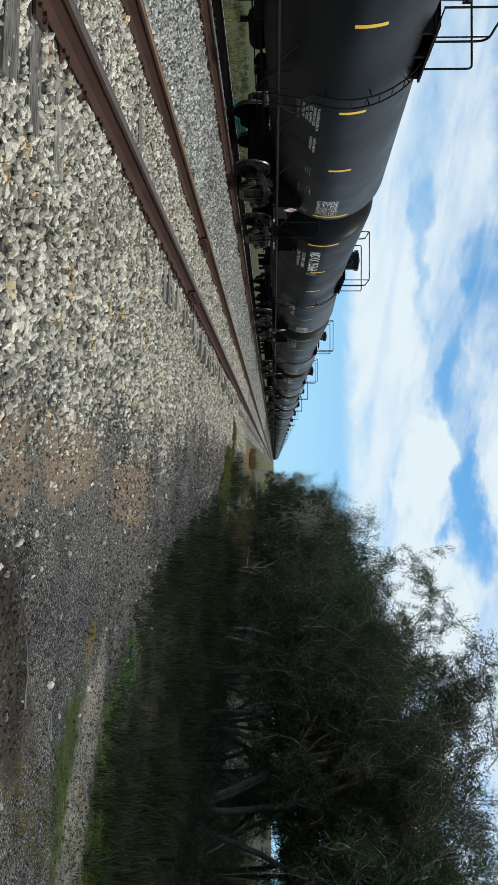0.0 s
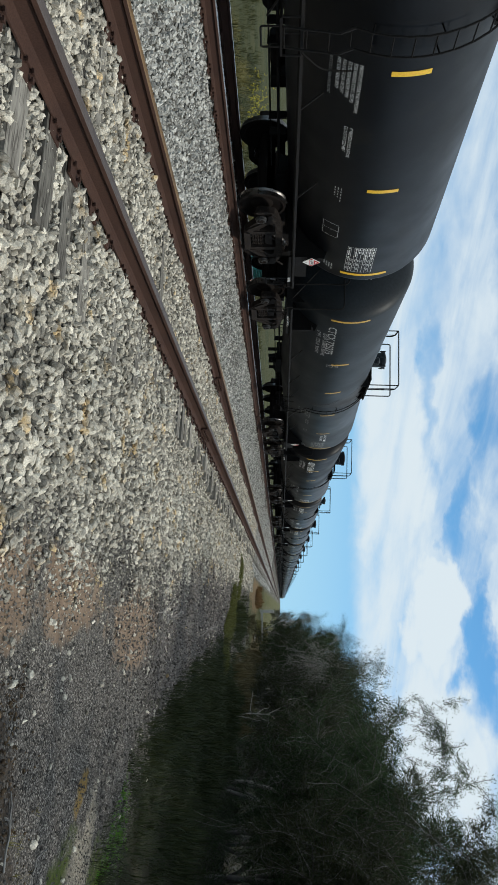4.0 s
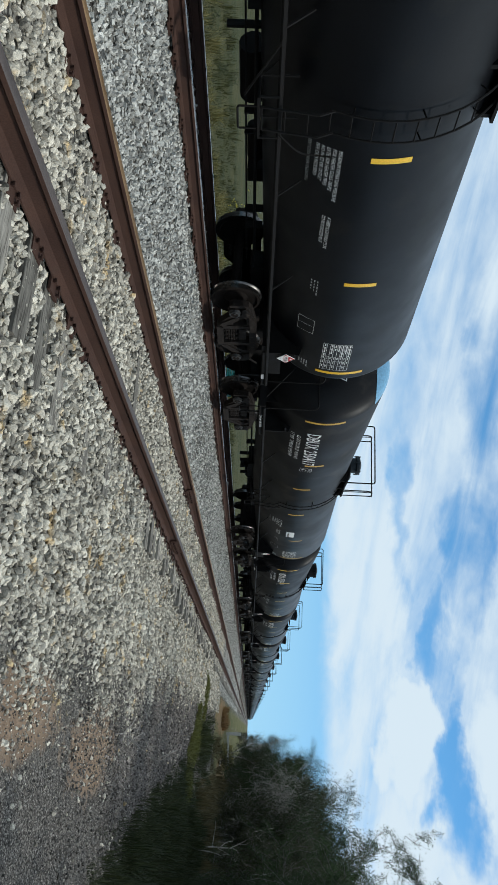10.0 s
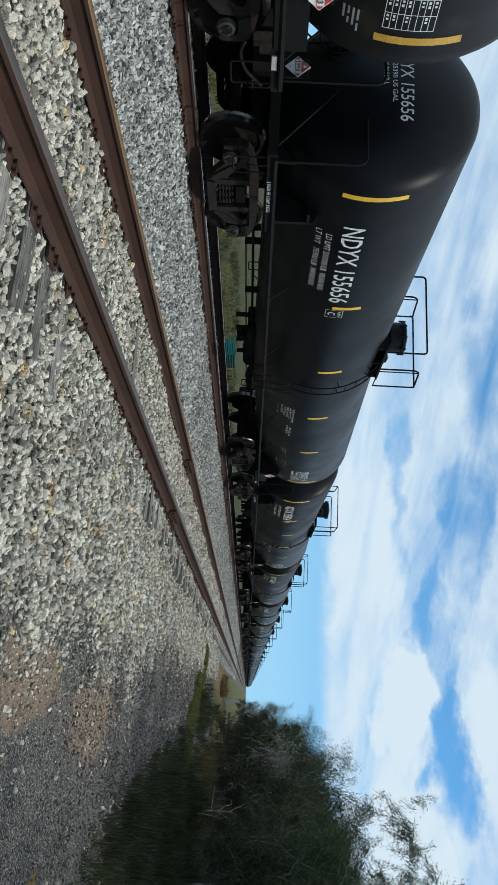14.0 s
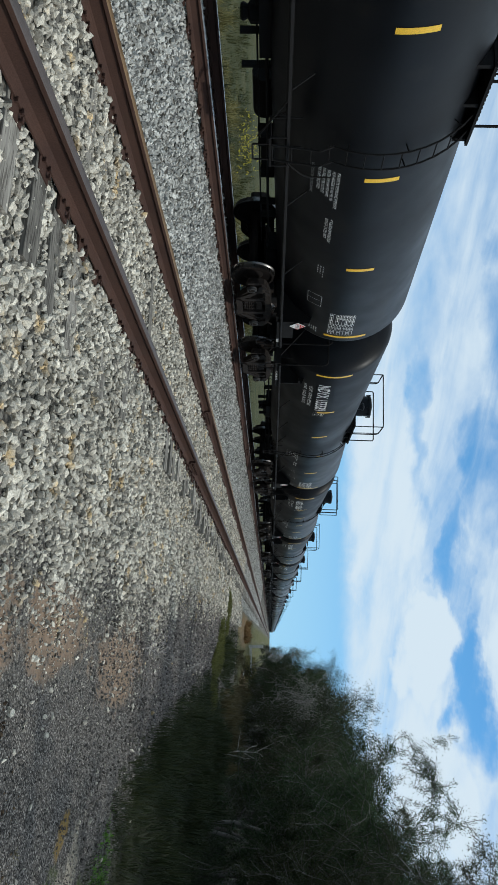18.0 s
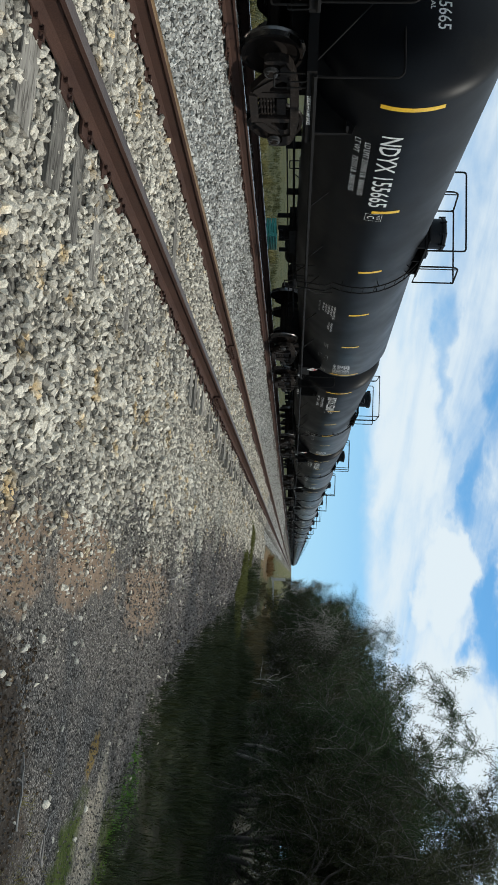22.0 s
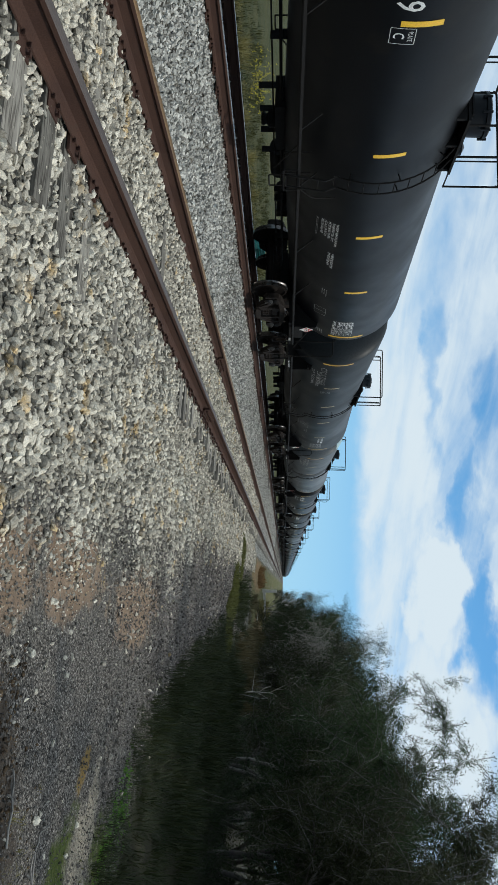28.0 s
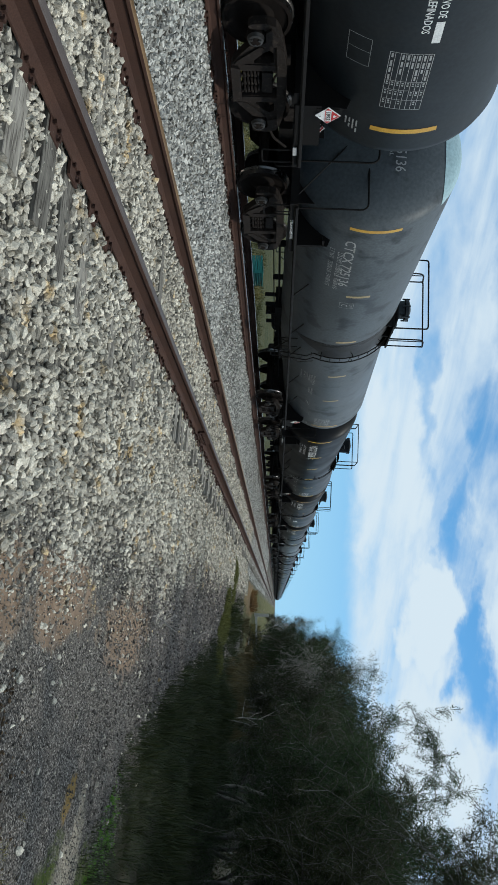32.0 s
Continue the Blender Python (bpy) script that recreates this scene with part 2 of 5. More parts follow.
WORN_TAPE = surf("pale_worn_tape", (0.30, 0.23, 0.11), (0.40, 0.31, 0.16), 3.0, 0.5, fine=40)
GHOST = surf("rubbed_off_stencil", (0.06, 0.062, 0.062), (0.24, 0.24, 0.235), 7.0, 0.6, fine=50)
WHITE = surf("white_stencil_paint", (0.60, 0.60, 0.58), (0.72, 0.72, 0.70), 6.0, 0.6, fine=50)
PALE = surf("weathered_white_stencil", (0.30, 0.30, 0.29), (0.40, 0.40, 0.39), 6.0, 0.6, fine=50)
PANEL = surf("white_decal", (0.72, 0.72, 0.70), (0.78, 0.78, 0.76), 6.0, 0.5, fine=50)
RED = surf("red_placard", (0.45, 0.03, 0.03), (0.52, 0.05, 0.05), 6.0, 0.5, fine=50)
INK = surf("black_print", (0.012, 0.012, 0.012), (0.02, 0.02, 0.02), 6.0, 0.5, fine=50)


# ---- building helpers ----
def part(name, bm, material, parent=None, label="", smooth=False):
    me = bpy.data.meshes.new(name)
    bm.to_mesh(me)
    bm.free()
    for m in material if isinstance(material, (list, tuple)) else [material]:
        me.materials.append(m)
    if smooth:
        me.polygons.foreach_set("use_smooth", [True] * len(me.polygons))
        me.set_sharp_from_angle(angle=radians(38))
    return place(name, me, parent, label)


def place(name, me, parent=None, label="", m=None):
    ob = new(name, me)
    if parent:
        ob.parent = parent
    if m is not None:
        ob.matrix_basis = m
    if label:
        ob["label"] = label
    return ob


def box(bm, x0, x1, y0, y1, z0, z1, m=None, mi=0):
    r = bmesh.ops.create_cube(bm, size=1.0)
    mat = Matrix.LocRotScale(((x0 + x1) / 2, (y0 + y1) / 2, (z0 + z1) / 2), None, (x1 - x0, y1 - y0, z1 - z0))
    bmesh.ops.transform(bm, matrix=(m @ mat) if m else mat, verts=r["verts"])
    if mi:
        for f in {f for v in r["verts"] for f in v.link_faces}:
            f.material_index = mi
    return r["verts"]


def rod(bm, a, b, r, seg=8, r2=None, mi=0):
    a, b = Vector(a), Vector(b)
    d = b - a
    q = bmesh.ops.create_cone(bm, cap_ends=True, segments=seg, radius1=r, radius2=r if r2 is None else r2, depth=d.length)
    bmesh.ops.transform(bm, matrix=Matrix.Translation((a + b) / 2) @ d.to_track_quat("Z", "Y").to_matrix().to_4x4(), verts=q["verts"])
    if mi:
        for f in {f for v in q["verts"] for f in v.link_faces}:
            f.material_index = mi


def pipe(bm, pts, r, seg=6):
    """A round bar along a line of points, with mitred bends."""
    pts = [Vector(p) for p in pts]
    rings = []
    for i, p in enumerate(pts):
        d = (pts[min(i + 1, len(pts) - 1)] - pts[max(i - 1, 0)]).normalized()
        side = d.orthogonal().normalized() if i == 0 else (side - d * side.dot(d)).normalized()
        up = d.cross(side)
        rings.append([bm.verts.new(p + r * (math.cos(a) * side + math.sin(a) * up)) for a in [2 * math.pi * k / seg for k in range(seg)]])
    for a, b in zip(rings, rings[1:]):
        for k in range(seg):
            bm.faces.new((a[k], a[(k + 1) % seg], b[(k + 1) % seg], b[k]))
    bm.faces.new(rings[0][::-1]), bm.faces.new(rings[-1])


def bent(pts, r, n=4):
    """The points of a line with its inner corners rounded."""
    pts = [Vector(p) for p in pts]
    out = [pts[0]]
    for a, b, c in zip(pts, pts[1:], pts[2:]):
        p, q = b + (a - b).normalized() * r, b + (c - b).normalized() * r
        out += [(1 - s) ** 2 * p + 2 * s * (1 - s) * b + s * s * q for s in [k / n for k in range(n + 1)]]
    return out + [pts[-1]]


def lathe(bm, prof, seg=40, axis="Y", at=(0, 0, 0), mis=None):
    """A turned shape round an axis, from rows of radius and place along the axis."""
    rings = []
    for r, s in prof:
        ring = []
        for k in range(seg):
            a = 2 * math.pi * k / seg
            c, d = r * math.cos(a), r * math.sin(a)
            v = (c, s, d) if axis == "Y" else (s, c, d) if axis == "X" else (c, d, s)
            ring.append(bm.verts.new(Vector(v) + Vector(at)))
        rings.append(ring)
    for j, (a, b) in enumerate(zip(rings, rings[1:])):
        for k in range(seg):
            f = bm.faces.new((a[k], a[(k + 1) % seg], b[(k + 1) % seg], b[k]))
            if mis:
                f.material_index = mis[j]
    bm.faces.new(rings[0]), bm.faces.new(rings[-1])
    bmesh.ops.recalc_face_normals(bm, faces=bm.faces[:])


def plate(bm, loops, thick, m):
    """A flat plate with holes, from its outer and inner loops in (y, z), thick along x, laid by m."""
    edges = []
    for loop in loops:
        vs = [bm.verts.new((0, y, z)) for y, z in loop]
        edges += [bm.edges.new((a, b)) for a, b in zip(vs, vs[1:] + vs[:1])]
    r = bmesh.ops.triangle_fill(bm, edges=edges, use_beauty=True)
    faces = [g for g in r["geom"] if isinstance(g, bmesh.types.BMFace)]
    e = bmesh.ops.extrude_face_region(bm, geom=faces)
    moved = [g for g in e["geom"] if isinstance(g, bmesh.types.BMVert)]
    bmesh.ops.translate(bm, verts=moved, vec=(thick, 0, 0))
    bmesh.ops.translate(bm, verts=bm.verts[:], vec=(-thick / 2, 0, 0))
    bmesh.ops.transform(bm, matrix=m, verts=bm.verts[:])
    bmesh.ops.recalc_face_normals(bm, faces=bm.faces[:])


def stand(name, label, category, m, group="", kind=""):
    ob = new(name)
    ob.matrix_basis = m
    return tagged(ob, label, category, group, kind)


# ---- ground ----
NEAR_X, FAR_X = -3.63, -8.21          # middles of the empty track and of the train's track
NEAR_TOP, FAR_TOP = 0.14, 0.36        # tops of their rails


def ground_z(x, y):
    z = np.interp(x, [-400, -16, -12.9, -11.6, -10.3, -6.6, -5.5, -2.3, -1.2, 0.4, 2.0, 3.4, 6.0, 20, 400],
                  [-0.7, -0.6, -0.38, -0.05, 0.14, 0.12, -0.05, -0.085, -0.10, -0.12, -0.10, 0.02, 0.15, 0.2, 0.2])
    # the ballast falls away from the ties' ends
    z = z - 0.11 * np.exp(-((x + 2.05) / 0.42) ** 2) * np.clip((y - 9.0) / 3.0, 0, 1)
    return z + 0.02 * np.sin(x * 2.1 + y * 0.7) * np.sin(y * 1.3 - x)


# where the brush begins, to the right of the dirt
EDGE_Y, EDGE_X = (5.2, 6.3, 7.1, 8.2, 9.5, 14.2, 20.3, 30.0, 60.0), (3.7, 3.2, 2.75, 2.3, 1.75, 1.25, 1.1, 2.0, 2.6)


def brush_edge(y):
    return float(np.interp(y, EDGE_Y, EDGE_X))


def make_ground():
    xs = np.concatenate([[-1500, -600, -250, -120, -60, -35, -25], np.arange(-20, 12.01, 0.4), [15, 20, 30, 50, 120, 400, 1500]])
    ys = np.concatenate([[-300, -120, -60, -30], np.arange(-20, 40, 0.6), np.arange(40, 120, 4), [140, 180, 250, 400, 700, 1200, 2500]])
    X, Y = np.meshgrid(xs, ys)
    Z = ground_z(X, Y)
    me = bpy.data.meshes.new("ground")
    nx, ny = len(xs), len(ys)
    faces = [(j * nx + i, j * nx + i + 1, (j + 1) * nx + i + 1, (j + 1) * nx + i) for j in range(ny - 1) for i in range(nx - 1)]
    me.from_pydata(np.stack([X, Y, Z], -1).reshape(-1, 3).tolist(), [], faces)
    me.polygons.foreach_set("use_smooth", [True] * len(me.polygons))
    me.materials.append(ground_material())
    return tagged(new("ground", me), "pale gravel, brown dirt and green field grass on nearly flat land", "ground", kind="structure")


def ground_material():
    m = bpy.data.materials.new("earth")
    m.use_nodes = True
    nt = m.node_tree
    bsdf = nt.nodes["Principled BSDF"]
    bsdf.inputs["Roughness"].default_value = 0.95
    bsdf.inputs["Specular IOR Level"].default_value = 0.2
    co = nt.nodes.new("ShaderNodeTexCoord")
    sep = nt.nodes.new("ShaderNodeSeparateXYZ")
    nt.links.new(co.outputs["Object"], sep.inputs[0])

    def tex(s, d=4):
        n = nt.nodes.new("ShaderNodeTexNoise")
        n.inputs["Scale"].default_value, n.inputs["Detail"].default_value = s, d
        nt.links.new(co.outputs["Object"], n.inputs[0])
        return n.outputs[0]

    def op(kind, a, b):
        n = nt.nodes.new("ShaderNodeMath")
        n.operation = kind
        for i, v in enumerate((a, b)):
            if isinstance(v, (int, float)):
                n.inputs[i].default_value = v
            else:
                nt.links.new(v, n.inputs[i])
        return n.outputs[0]

    def step(x, a, b):
        r = nt.nodes.new("ShaderNodeMapRange")
        r.inputs[1].default_value, r.inputs[2].default_value = a, b
        nt.links.new(x, r.inputs[0])
        return r.outputs[0]

    def mix(f, a, b):
        x = nt.nodes.new("ShaderNodeMix")
        x.data_type = "RGBA"
        nt.links.new(f, x.inputs[0])
        for sock, v in ((x.inputs[6], a), (x.inputs[7], b)):
            if isinstance(v, tuple):
                sock.default_value = (*v, 1)
            else:
                nt.links.new(v, sock)
        return x.outputs[2]

    vor = nt.nodes.new("ShaderNodeTexVoronoi")
    vor.inputs["Scale"].default_value = 22.0
    nt.links.new(co.outputs["Object"], vor.inputs[0])
    hue = nt.nodes.new("ShaderNodeSeparateColor")
    nt.links.new(vor.outputs["Color"], hue.inputs[0])
    grit = nt.nodes.new("ShaderNodeTexVoronoi")
    grit.inputs["Scale"].default_value = 75.0
    nt.links.new(co.outputs["Object"], grit.inputs[0])
    tone = nt.nodes.new("ShaderNodeSeparateColor")
    nt.links.new(grit.outputs["Color"], tone.inputs[0])
    gravel = mix(step(hue.outputs[0], 0.1, 0.9), (0.10, 0.092, 0.078), (0.31, 0.288, 0.242))
    # cell rims darkened: shade between the stones, put into the colour
    gravel = mix(step(vor.outputs["Distance"], 0.38, 0.66), gravel, (0.04, 0.036, 0.031))
    dirt = mix(step(tex(60), 0.3, 0.7), (0.085, 0.076, 0.067), (0.175, 0.157, 0.138))
    dirt = mix(step(tone.outputs[1], 0.55, 0.95), dirt, (0.36, 0.33, 0.295))
    # the same painted shade between the finer grains
    dirt = mix(step(grit.outputs["Distance"], 0.42, 0.7), dirt, (0.02, 0.018, 0.016))
    brown = mix(step(tex(7), 0.3, 0.7), (0.18, 0.125, 0.085), (0.27, 0.195, 0.135))
    # dark soil, darkened further to hold the shade under brush and trees
    soil_with_shade = mix(step(tex(9), 0.3, 0.7), (0.022, 0.02, 0.013), (0.05, 0.046, 0.027))
    field = mix(step(tex(0.5), 0.35, 0.65), (0.030, 0.036, 0.009), (0.062, 0.059, 0.019))
    wob = op("MULTIPLY", op("SUBTRACT", tex(0.9), 0.5), 2.2)
    x = op("ADD", sep.outputs[0], wob)
    y = sep.outputs[1]
    col = mix(step(x, -1.2, 0.5), gravel, dirt)

    def patch(cx, cy, rx, ry, turn=0.0):
        """A ragged spot on the ground, 1 inside and 0 outside."""
        c, s = math.cos(radians(turn)), math.sin(radians(turn))
        dx, dy = op("SUBTRACT", sep.outputs[0], cx), op("SUBTRACT", y, cy)
        u = op("DIVIDE", op("ADD", op("MULTIPLY", dx, c), op("MULTIPLY", dy, s)), rx)
        v = op("DIVIDE", op("SUBTRACT", op("MULTIPLY", dy, c), op("MULTIPLY", dx, s)), ry)
        d = op("ADD", op("MULTIPLY", u, u), op("MULTIPLY", v, v))
        return step(op("ADD", d, op("MULTIPLY", op("SUBTRACT", rag, 0.5), 4.0)), 1.5, 0.6)

    rag = tex(4.5, 5)
    for cx, cy, rx, ry in ((0.0, 5.8, 0.32, 0.8), (0.28, 8.5, 0.42, 1.2), (0.0, 4.4, 0.3, 0.5)):
        col = mix(patch(cx, cy, rx, ry), col, brown)
    # grey grit, darker than the dirt, from about ten metres on
    dark_grit = mix(step(tone.outputs[0], 0.25, 0.95), (0.055, 0.049, 0.045), (0.20, 0.178, 0.16))
    col = mix(op("MULTIPLY", step(x, -0.7, 0.1), step(op("ADD", y, wob), 9.4, 11.0)), col, dark_grit)
    # leaf litter, a worn pale footpath between strips of grass, an ochre spot
    col = mix(patch(1.15, 4.35, 0.8, 0.38, 18), col, (0.055, 0.043, 0.033))
    path = mix(step(tone.outputs[2], 0.1, 0.9), (0.14, 0.122, 0.094), (0.34, 0.302, 0.238))
    lawn = mix(step(tex(30), 0.3, 0.7), (0.04, 0.06, 0.012), (0.085, 0.10, 0.025))
    col = mix(patch(2.3, 5.65, 0.75, 0.28, -43), col, lawn)
    col = mix(patch(2.95, 6.6, 1.0, 0.5, -50), col, lawn)
    col = mix(patch(2.45, 6.05, 1.15, 0.26, -50), col, path)
    col = mix(patch(1.5, 6.4, 0.10, 0.22, 30), col, (0.21, 0.14, 0.05))
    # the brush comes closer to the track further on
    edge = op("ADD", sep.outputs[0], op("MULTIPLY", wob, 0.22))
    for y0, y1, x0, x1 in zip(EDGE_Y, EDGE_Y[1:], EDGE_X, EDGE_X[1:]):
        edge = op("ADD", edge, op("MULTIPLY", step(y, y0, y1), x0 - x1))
    col = mix(step(edge, EDGE_X[0] + 0.05, EDGE_X[0] + 0.4), col, soil_with_shade)
    sand = mix(step(tex(1.2), 0.35, 0.65), (0.27, 0.165, 0.085), (0.20, 0.15, 0.075))
    weeds = mix(step(tex(1.7), 0.35, 0.65), (0.06, 0.07, 0.02), (0.15, 0.13, 0.06))
    strip_x = op("MULTIPLY", step(op("ADD", sep.outputs[0], op("MULTIPLY", wob, 0.3)), -1.6, -1.0), step(sep.outputs[0], 4.6, 3.6))
    col = mix(op("MULTIPLY", step(op("ADD", y, op("MULTIPLY", wob, 4.0)), 32.0, 40.0), strip_x), col, weeds)
    col = mix(patch(-0.2, 26.0, 0.8, 4.6, 17), col, lawn)
    col = mix(patch(-0.5, 48.0, 0.9, 9.0), col, sand)
    col = mix(patch(2.6, 50.0, 0.9, 8.0), col, sand)
    col = mix(step(x, -11.5, -12.2), col, field)
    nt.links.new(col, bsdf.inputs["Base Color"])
    b = nt.nodes.new("ShaderNodeBump")
    b.inputs["Strength"].default_value, b.inputs["Distance"].default_value = 0.8, 0.02
    nt.links.new(op("ADD", vor.outputs["Distance"], op("MULTIPLY", grit.outputs["Distance"], 0.6)), b.inputs["Height"])
    nt.links.new(b.outputs[0], bsdf.inputs["Normal"])
    return m


def tie_rows(tie_long, seed):
    """Where the ties lie: shift across, place along, sink and turn."""
    rng, y, rows = random.Random(seed), -8.0, []
    while y < 40:
        y += 0.50 + rng.uniform(-0.05, 0.05)
        rows.append((rng.uniform(-0.10, tie_long if y < 9 else tie_long * 0.4), y, rng.uniform(-0.03, 0.008), rng.uniform(-1.6, 1.6), rng.random() ** 1.5 * 0.9))
    return rows


NEAR_TIES, FAR_TIES = tie_rows(0.42, 5), tie_rows(0.1, 6)


def stones(name, label, material, strips, seed, shape=8, flat=0.65, fade=None):
    """Loose stones as one sheet: strips of (x0, x1, y0, y1, stones a square metre, smallest, largest radius)."""
    rng = np.random.default_rng(seed)
    P, S = [], []
    for x0, x1, y0, y1, dens, r0, r1 in strips:
        n = int((x1 - x0) * (y1 - y0) * dens)
        p = np.stack([rng.uniform(x0, x1, n), rng.uniform(y0, y1, n)], -1)
        P.append(p)
        S.append(r0 + (r1 - r0) * rng.random(n) ** 1.8)
    P, S = np.concatenate(P), np.concatenate(S)
    if fade:
        wave = 0.09 * np.sin(P[:, 1] * 1.1) + 0.10 * np.sin(P[:, 1] * 2.7 + 1.0) + 0.08 * np.sin(P[:, 1] * 5.3)
        thin = np.clip((P[:, 0] + wave - fade[0]) / (fade[1] - fade[0]), 0, 1)
        keep = rng.random(len(P)) > thin
        P, S = P[keep], S[keep] * (1 - 0.55 * thin[keep])
    # most stones have been kicked off the ties' tops
    for xc, ties in ((NEAR_X, NEAR_TIES), (FAR_X, FAR_TIES)):
        ty = np.array([r[1] for r in ties])
        tx = np.array([r[0] for r in ties])
        i = np.abs(P[:, 1:2] - ty[None]).argmin(1)
        on = (np.abs(P[:, 1] - ty[i]) < 0.10) & (np.abs(P[:, 0] - xc - tx[i]) < 1.28) & (rng.random(len(P)) < np.where(P[:, 0] - xc > 0.8, np.where(P[:, 1] > 8.5, 0.93, np.array([r[4] for r in ties])[i]), 0.35 * np.array([r[4] for r in ties])[i])) & (xc > -5)
        P, S = P[~on], S[~on]
    # and off the feet of the near track's rails
    foot = (np.minimum(np.abs(P[:, 0] - NEAR_X - 0.755), np.abs(P[:, 0] - NEAR_X + 0.755)) < 0.085 + S * 0.75) & (rng.random(len(P)) < 0.985)
    P, S = P[~foot], S[~foot]
    n = len(P)
    if shape == 12:
        g = (1 + 5 ** 0.5) / 2
        base = np.array([(-1, g, 0), (1, g, 0), (-1, -g, 0), (1, -g, 0), (0, -1, g), (0, 1, g), (0, -1, -g), (0, 1, -g), (g, 0, -1), (g, 0, 1), (-g, 0, -1), (-g, 0, 1)], float) * 0.50
        tri = np.array([(0, 11, 5), (0, 5, 1), (0, 1, 7), (0, 7, 10), (0, 10, 11), (1, 5, 9), (5, 11, 4), (11, 10, 2), (10, 7, 6), (7, 1, 8), (3, 9, 4), (3, 4, 2), (3, 2, 6), (3, 6, 8),
                        (3, 8, 9), (4, 9, 5), (2, 4, 11), (6, 2, 10), (8, 6, 7), (9, 8, 1)])
    elif shape == 8:
        base = np.array([(x, y, z) for x in (-1, 1) for y in (-1, 1) for z in (-1, 1)], float) * 0.62
        tri = np.array([(0, 1, 3), (0, 3, 2), (4, 6, 7), (4, 7, 5), (0, 4, 5), (0, 5, 1), (2, 3, 7), (2, 7, 6), (0, 2, 6), (0, 6, 4), (1, 5, 7), (1, 7, 3)])
    else:
        base = np.array([(1, 0, 0), (-1, 0, 0), (0, 1, 0), (0, -1, 0), (0, 0, 1), (0, 0, -1)], float) * 0.95
        tri = np.array([(0, 2, 4), (2, 1, 4), (1, 3, 4), (3, 0, 4), (2, 0, 5), (1, 2, 5), (3, 1, 5), (0, 3, 5)])
    k = len(base)
    V = base[None] * (1 + rng.uniform(-0.36, 0.36, (n, k, 3))) * np.array([1.0, 0.8, 0.6]) * rng.uniform(0.75, 1.25, (n, 1, 3))
    q = rng.normal(size=(n, 4))
    q[:, 1:3] *= flat
    q /= np.linalg.norm(q, axis=1, keepdims=True)
    w, a, b, c = q.T
    R = np.stack([1 - 2 * (b * b + c * c), 2 * (a * b - w * c), 2 * (a * c + w * b), 2 * (a * b + w * c), 1 - 2 * (a * a + c * c), 2 * (b * c - w * a),
                  2 * (a * c - w * b), 2 * (b * c + w * a), 1 - 2 * (a * a + b * b)], -1).reshape(n, 3, 3)
    V = np.einsum("nij,nkj->nki", R, V) * S[:, None, None]
    V[:, :, 0] += P[:, None, 0]
    V[:, :, 1] += P[:, None, 1]
    V[:, :, 2] += (ground_z(P[:, 0], P[:, 1]) + S * rng.uniform(-0.25, 0.75, n))[:, None]
    F = (tri[None] + (np.arange(n) * k)[:, None, None]).reshape(-1, 3)
    me = bpy.data.meshes.new(name)
    me.vertices.add(n * k)
    me.vertices.foreach_set("co", V.reshape(-1).astype(np.float32))
    me.loops.add(F.size)
    me.loops.foreach_set("vertex_index", F.reshape(-1).astype(np.int32))
    me.polygons.add(len(F))
    me.polygons.foreach_set("loop_start", (np.arange(len(F)) * 3).astype(np.int32))
    me.polygons.foreach_set("use_smooth", np.zeros(len(F), bool))
    me.update(calc_edges=True)
    me.materials.append(material)
    return tagged(new(name, me), label, "gravel", kind="stuff")


make_ground()
stones("ballast", "cream and grey crushed limestone ballast round the near rails", STONE,
       [(-4.4, 0.7, 3.2, 13, 680, 0.018, 0.047), (-4.4, -2.2, 1.9, 3.2, 680, 0.018, 0.047)], 11, shape=12, fade=(-0.65, 0.15))
stones("ballast", "cream and grey ballast further along the near rails", STONE,
       [(-4.4, 0.6, 13, 22, 480, 0.020, 0.048), (-4.4, -0.6, 22, 42, 230, 0.030, 0.062), (-4.4, 0.2, -8, 1.9, 150, 0.03, 0.06)], 15, shape=8, fade=(-1.0, -0.2))
stones("ballast", "clean grey crushed limestone ballast between the two tracks", STONE2,
       [(-7.35, -4.35, 2.4, 15, 560, 0.019, 0.047)], 12, shape=8)
stones("ballast", "grey ballast further along between the two tracks", STONE2,
       [(-7.35, -4.35, 15, 32, 340, 0.022, 0.048), (-7.3, -4.35, 32, 60, 120, 0.03, 0.055), (-7.3, -4.35, 60, 110, 45, 0.05, 0.085), (-8.9, -7.3, 24, 60, 60, 0.03, 0.055), (-4.4, -1.7, 70, 110, 40, 0.05, 0.085), (-4.4, -1.5, 42, 70, 90, 0.035, 0.06), (-11.5, -7.35, 2, 24, 210, 0.025, 0.05), (-11.5, -9.6, 24, 60, 60, 0.035, 0.06), (-10.2, -4.4, -8, 2.2, 130, 0.03, 0.06)], 16, shape=6)
stones("gravel", "fine dirty gravel scattered over brown dirt", STONE3,
       [(-0.6, 2.9, 3.5, 7, 700, 0.005, 0.016), (-0.7, 2.2, 7, 10, 650, 0.007, 0.022)], 13, shape=6)
stones("gravel", "coarse grey gravel on the dirt beside the brush", STONE4,
       [(-0.9, 1.9, 9.2, 15, 620, 0.008, 0.028), (-0.9, 1.4, 15, 24, 330, 0.012, 0.036), (-0.8, 1.6, 24, 38, 90, 0.018, 0.044)], 17, shape=6)
stones("gravel", "broken stone bits along the foot of the ballast", STONE, [(-0.9, 0.5, 3.4, 12, 500, 0.006, 0.02)], 14, shape=6, fade=(-0.3, 0.9))
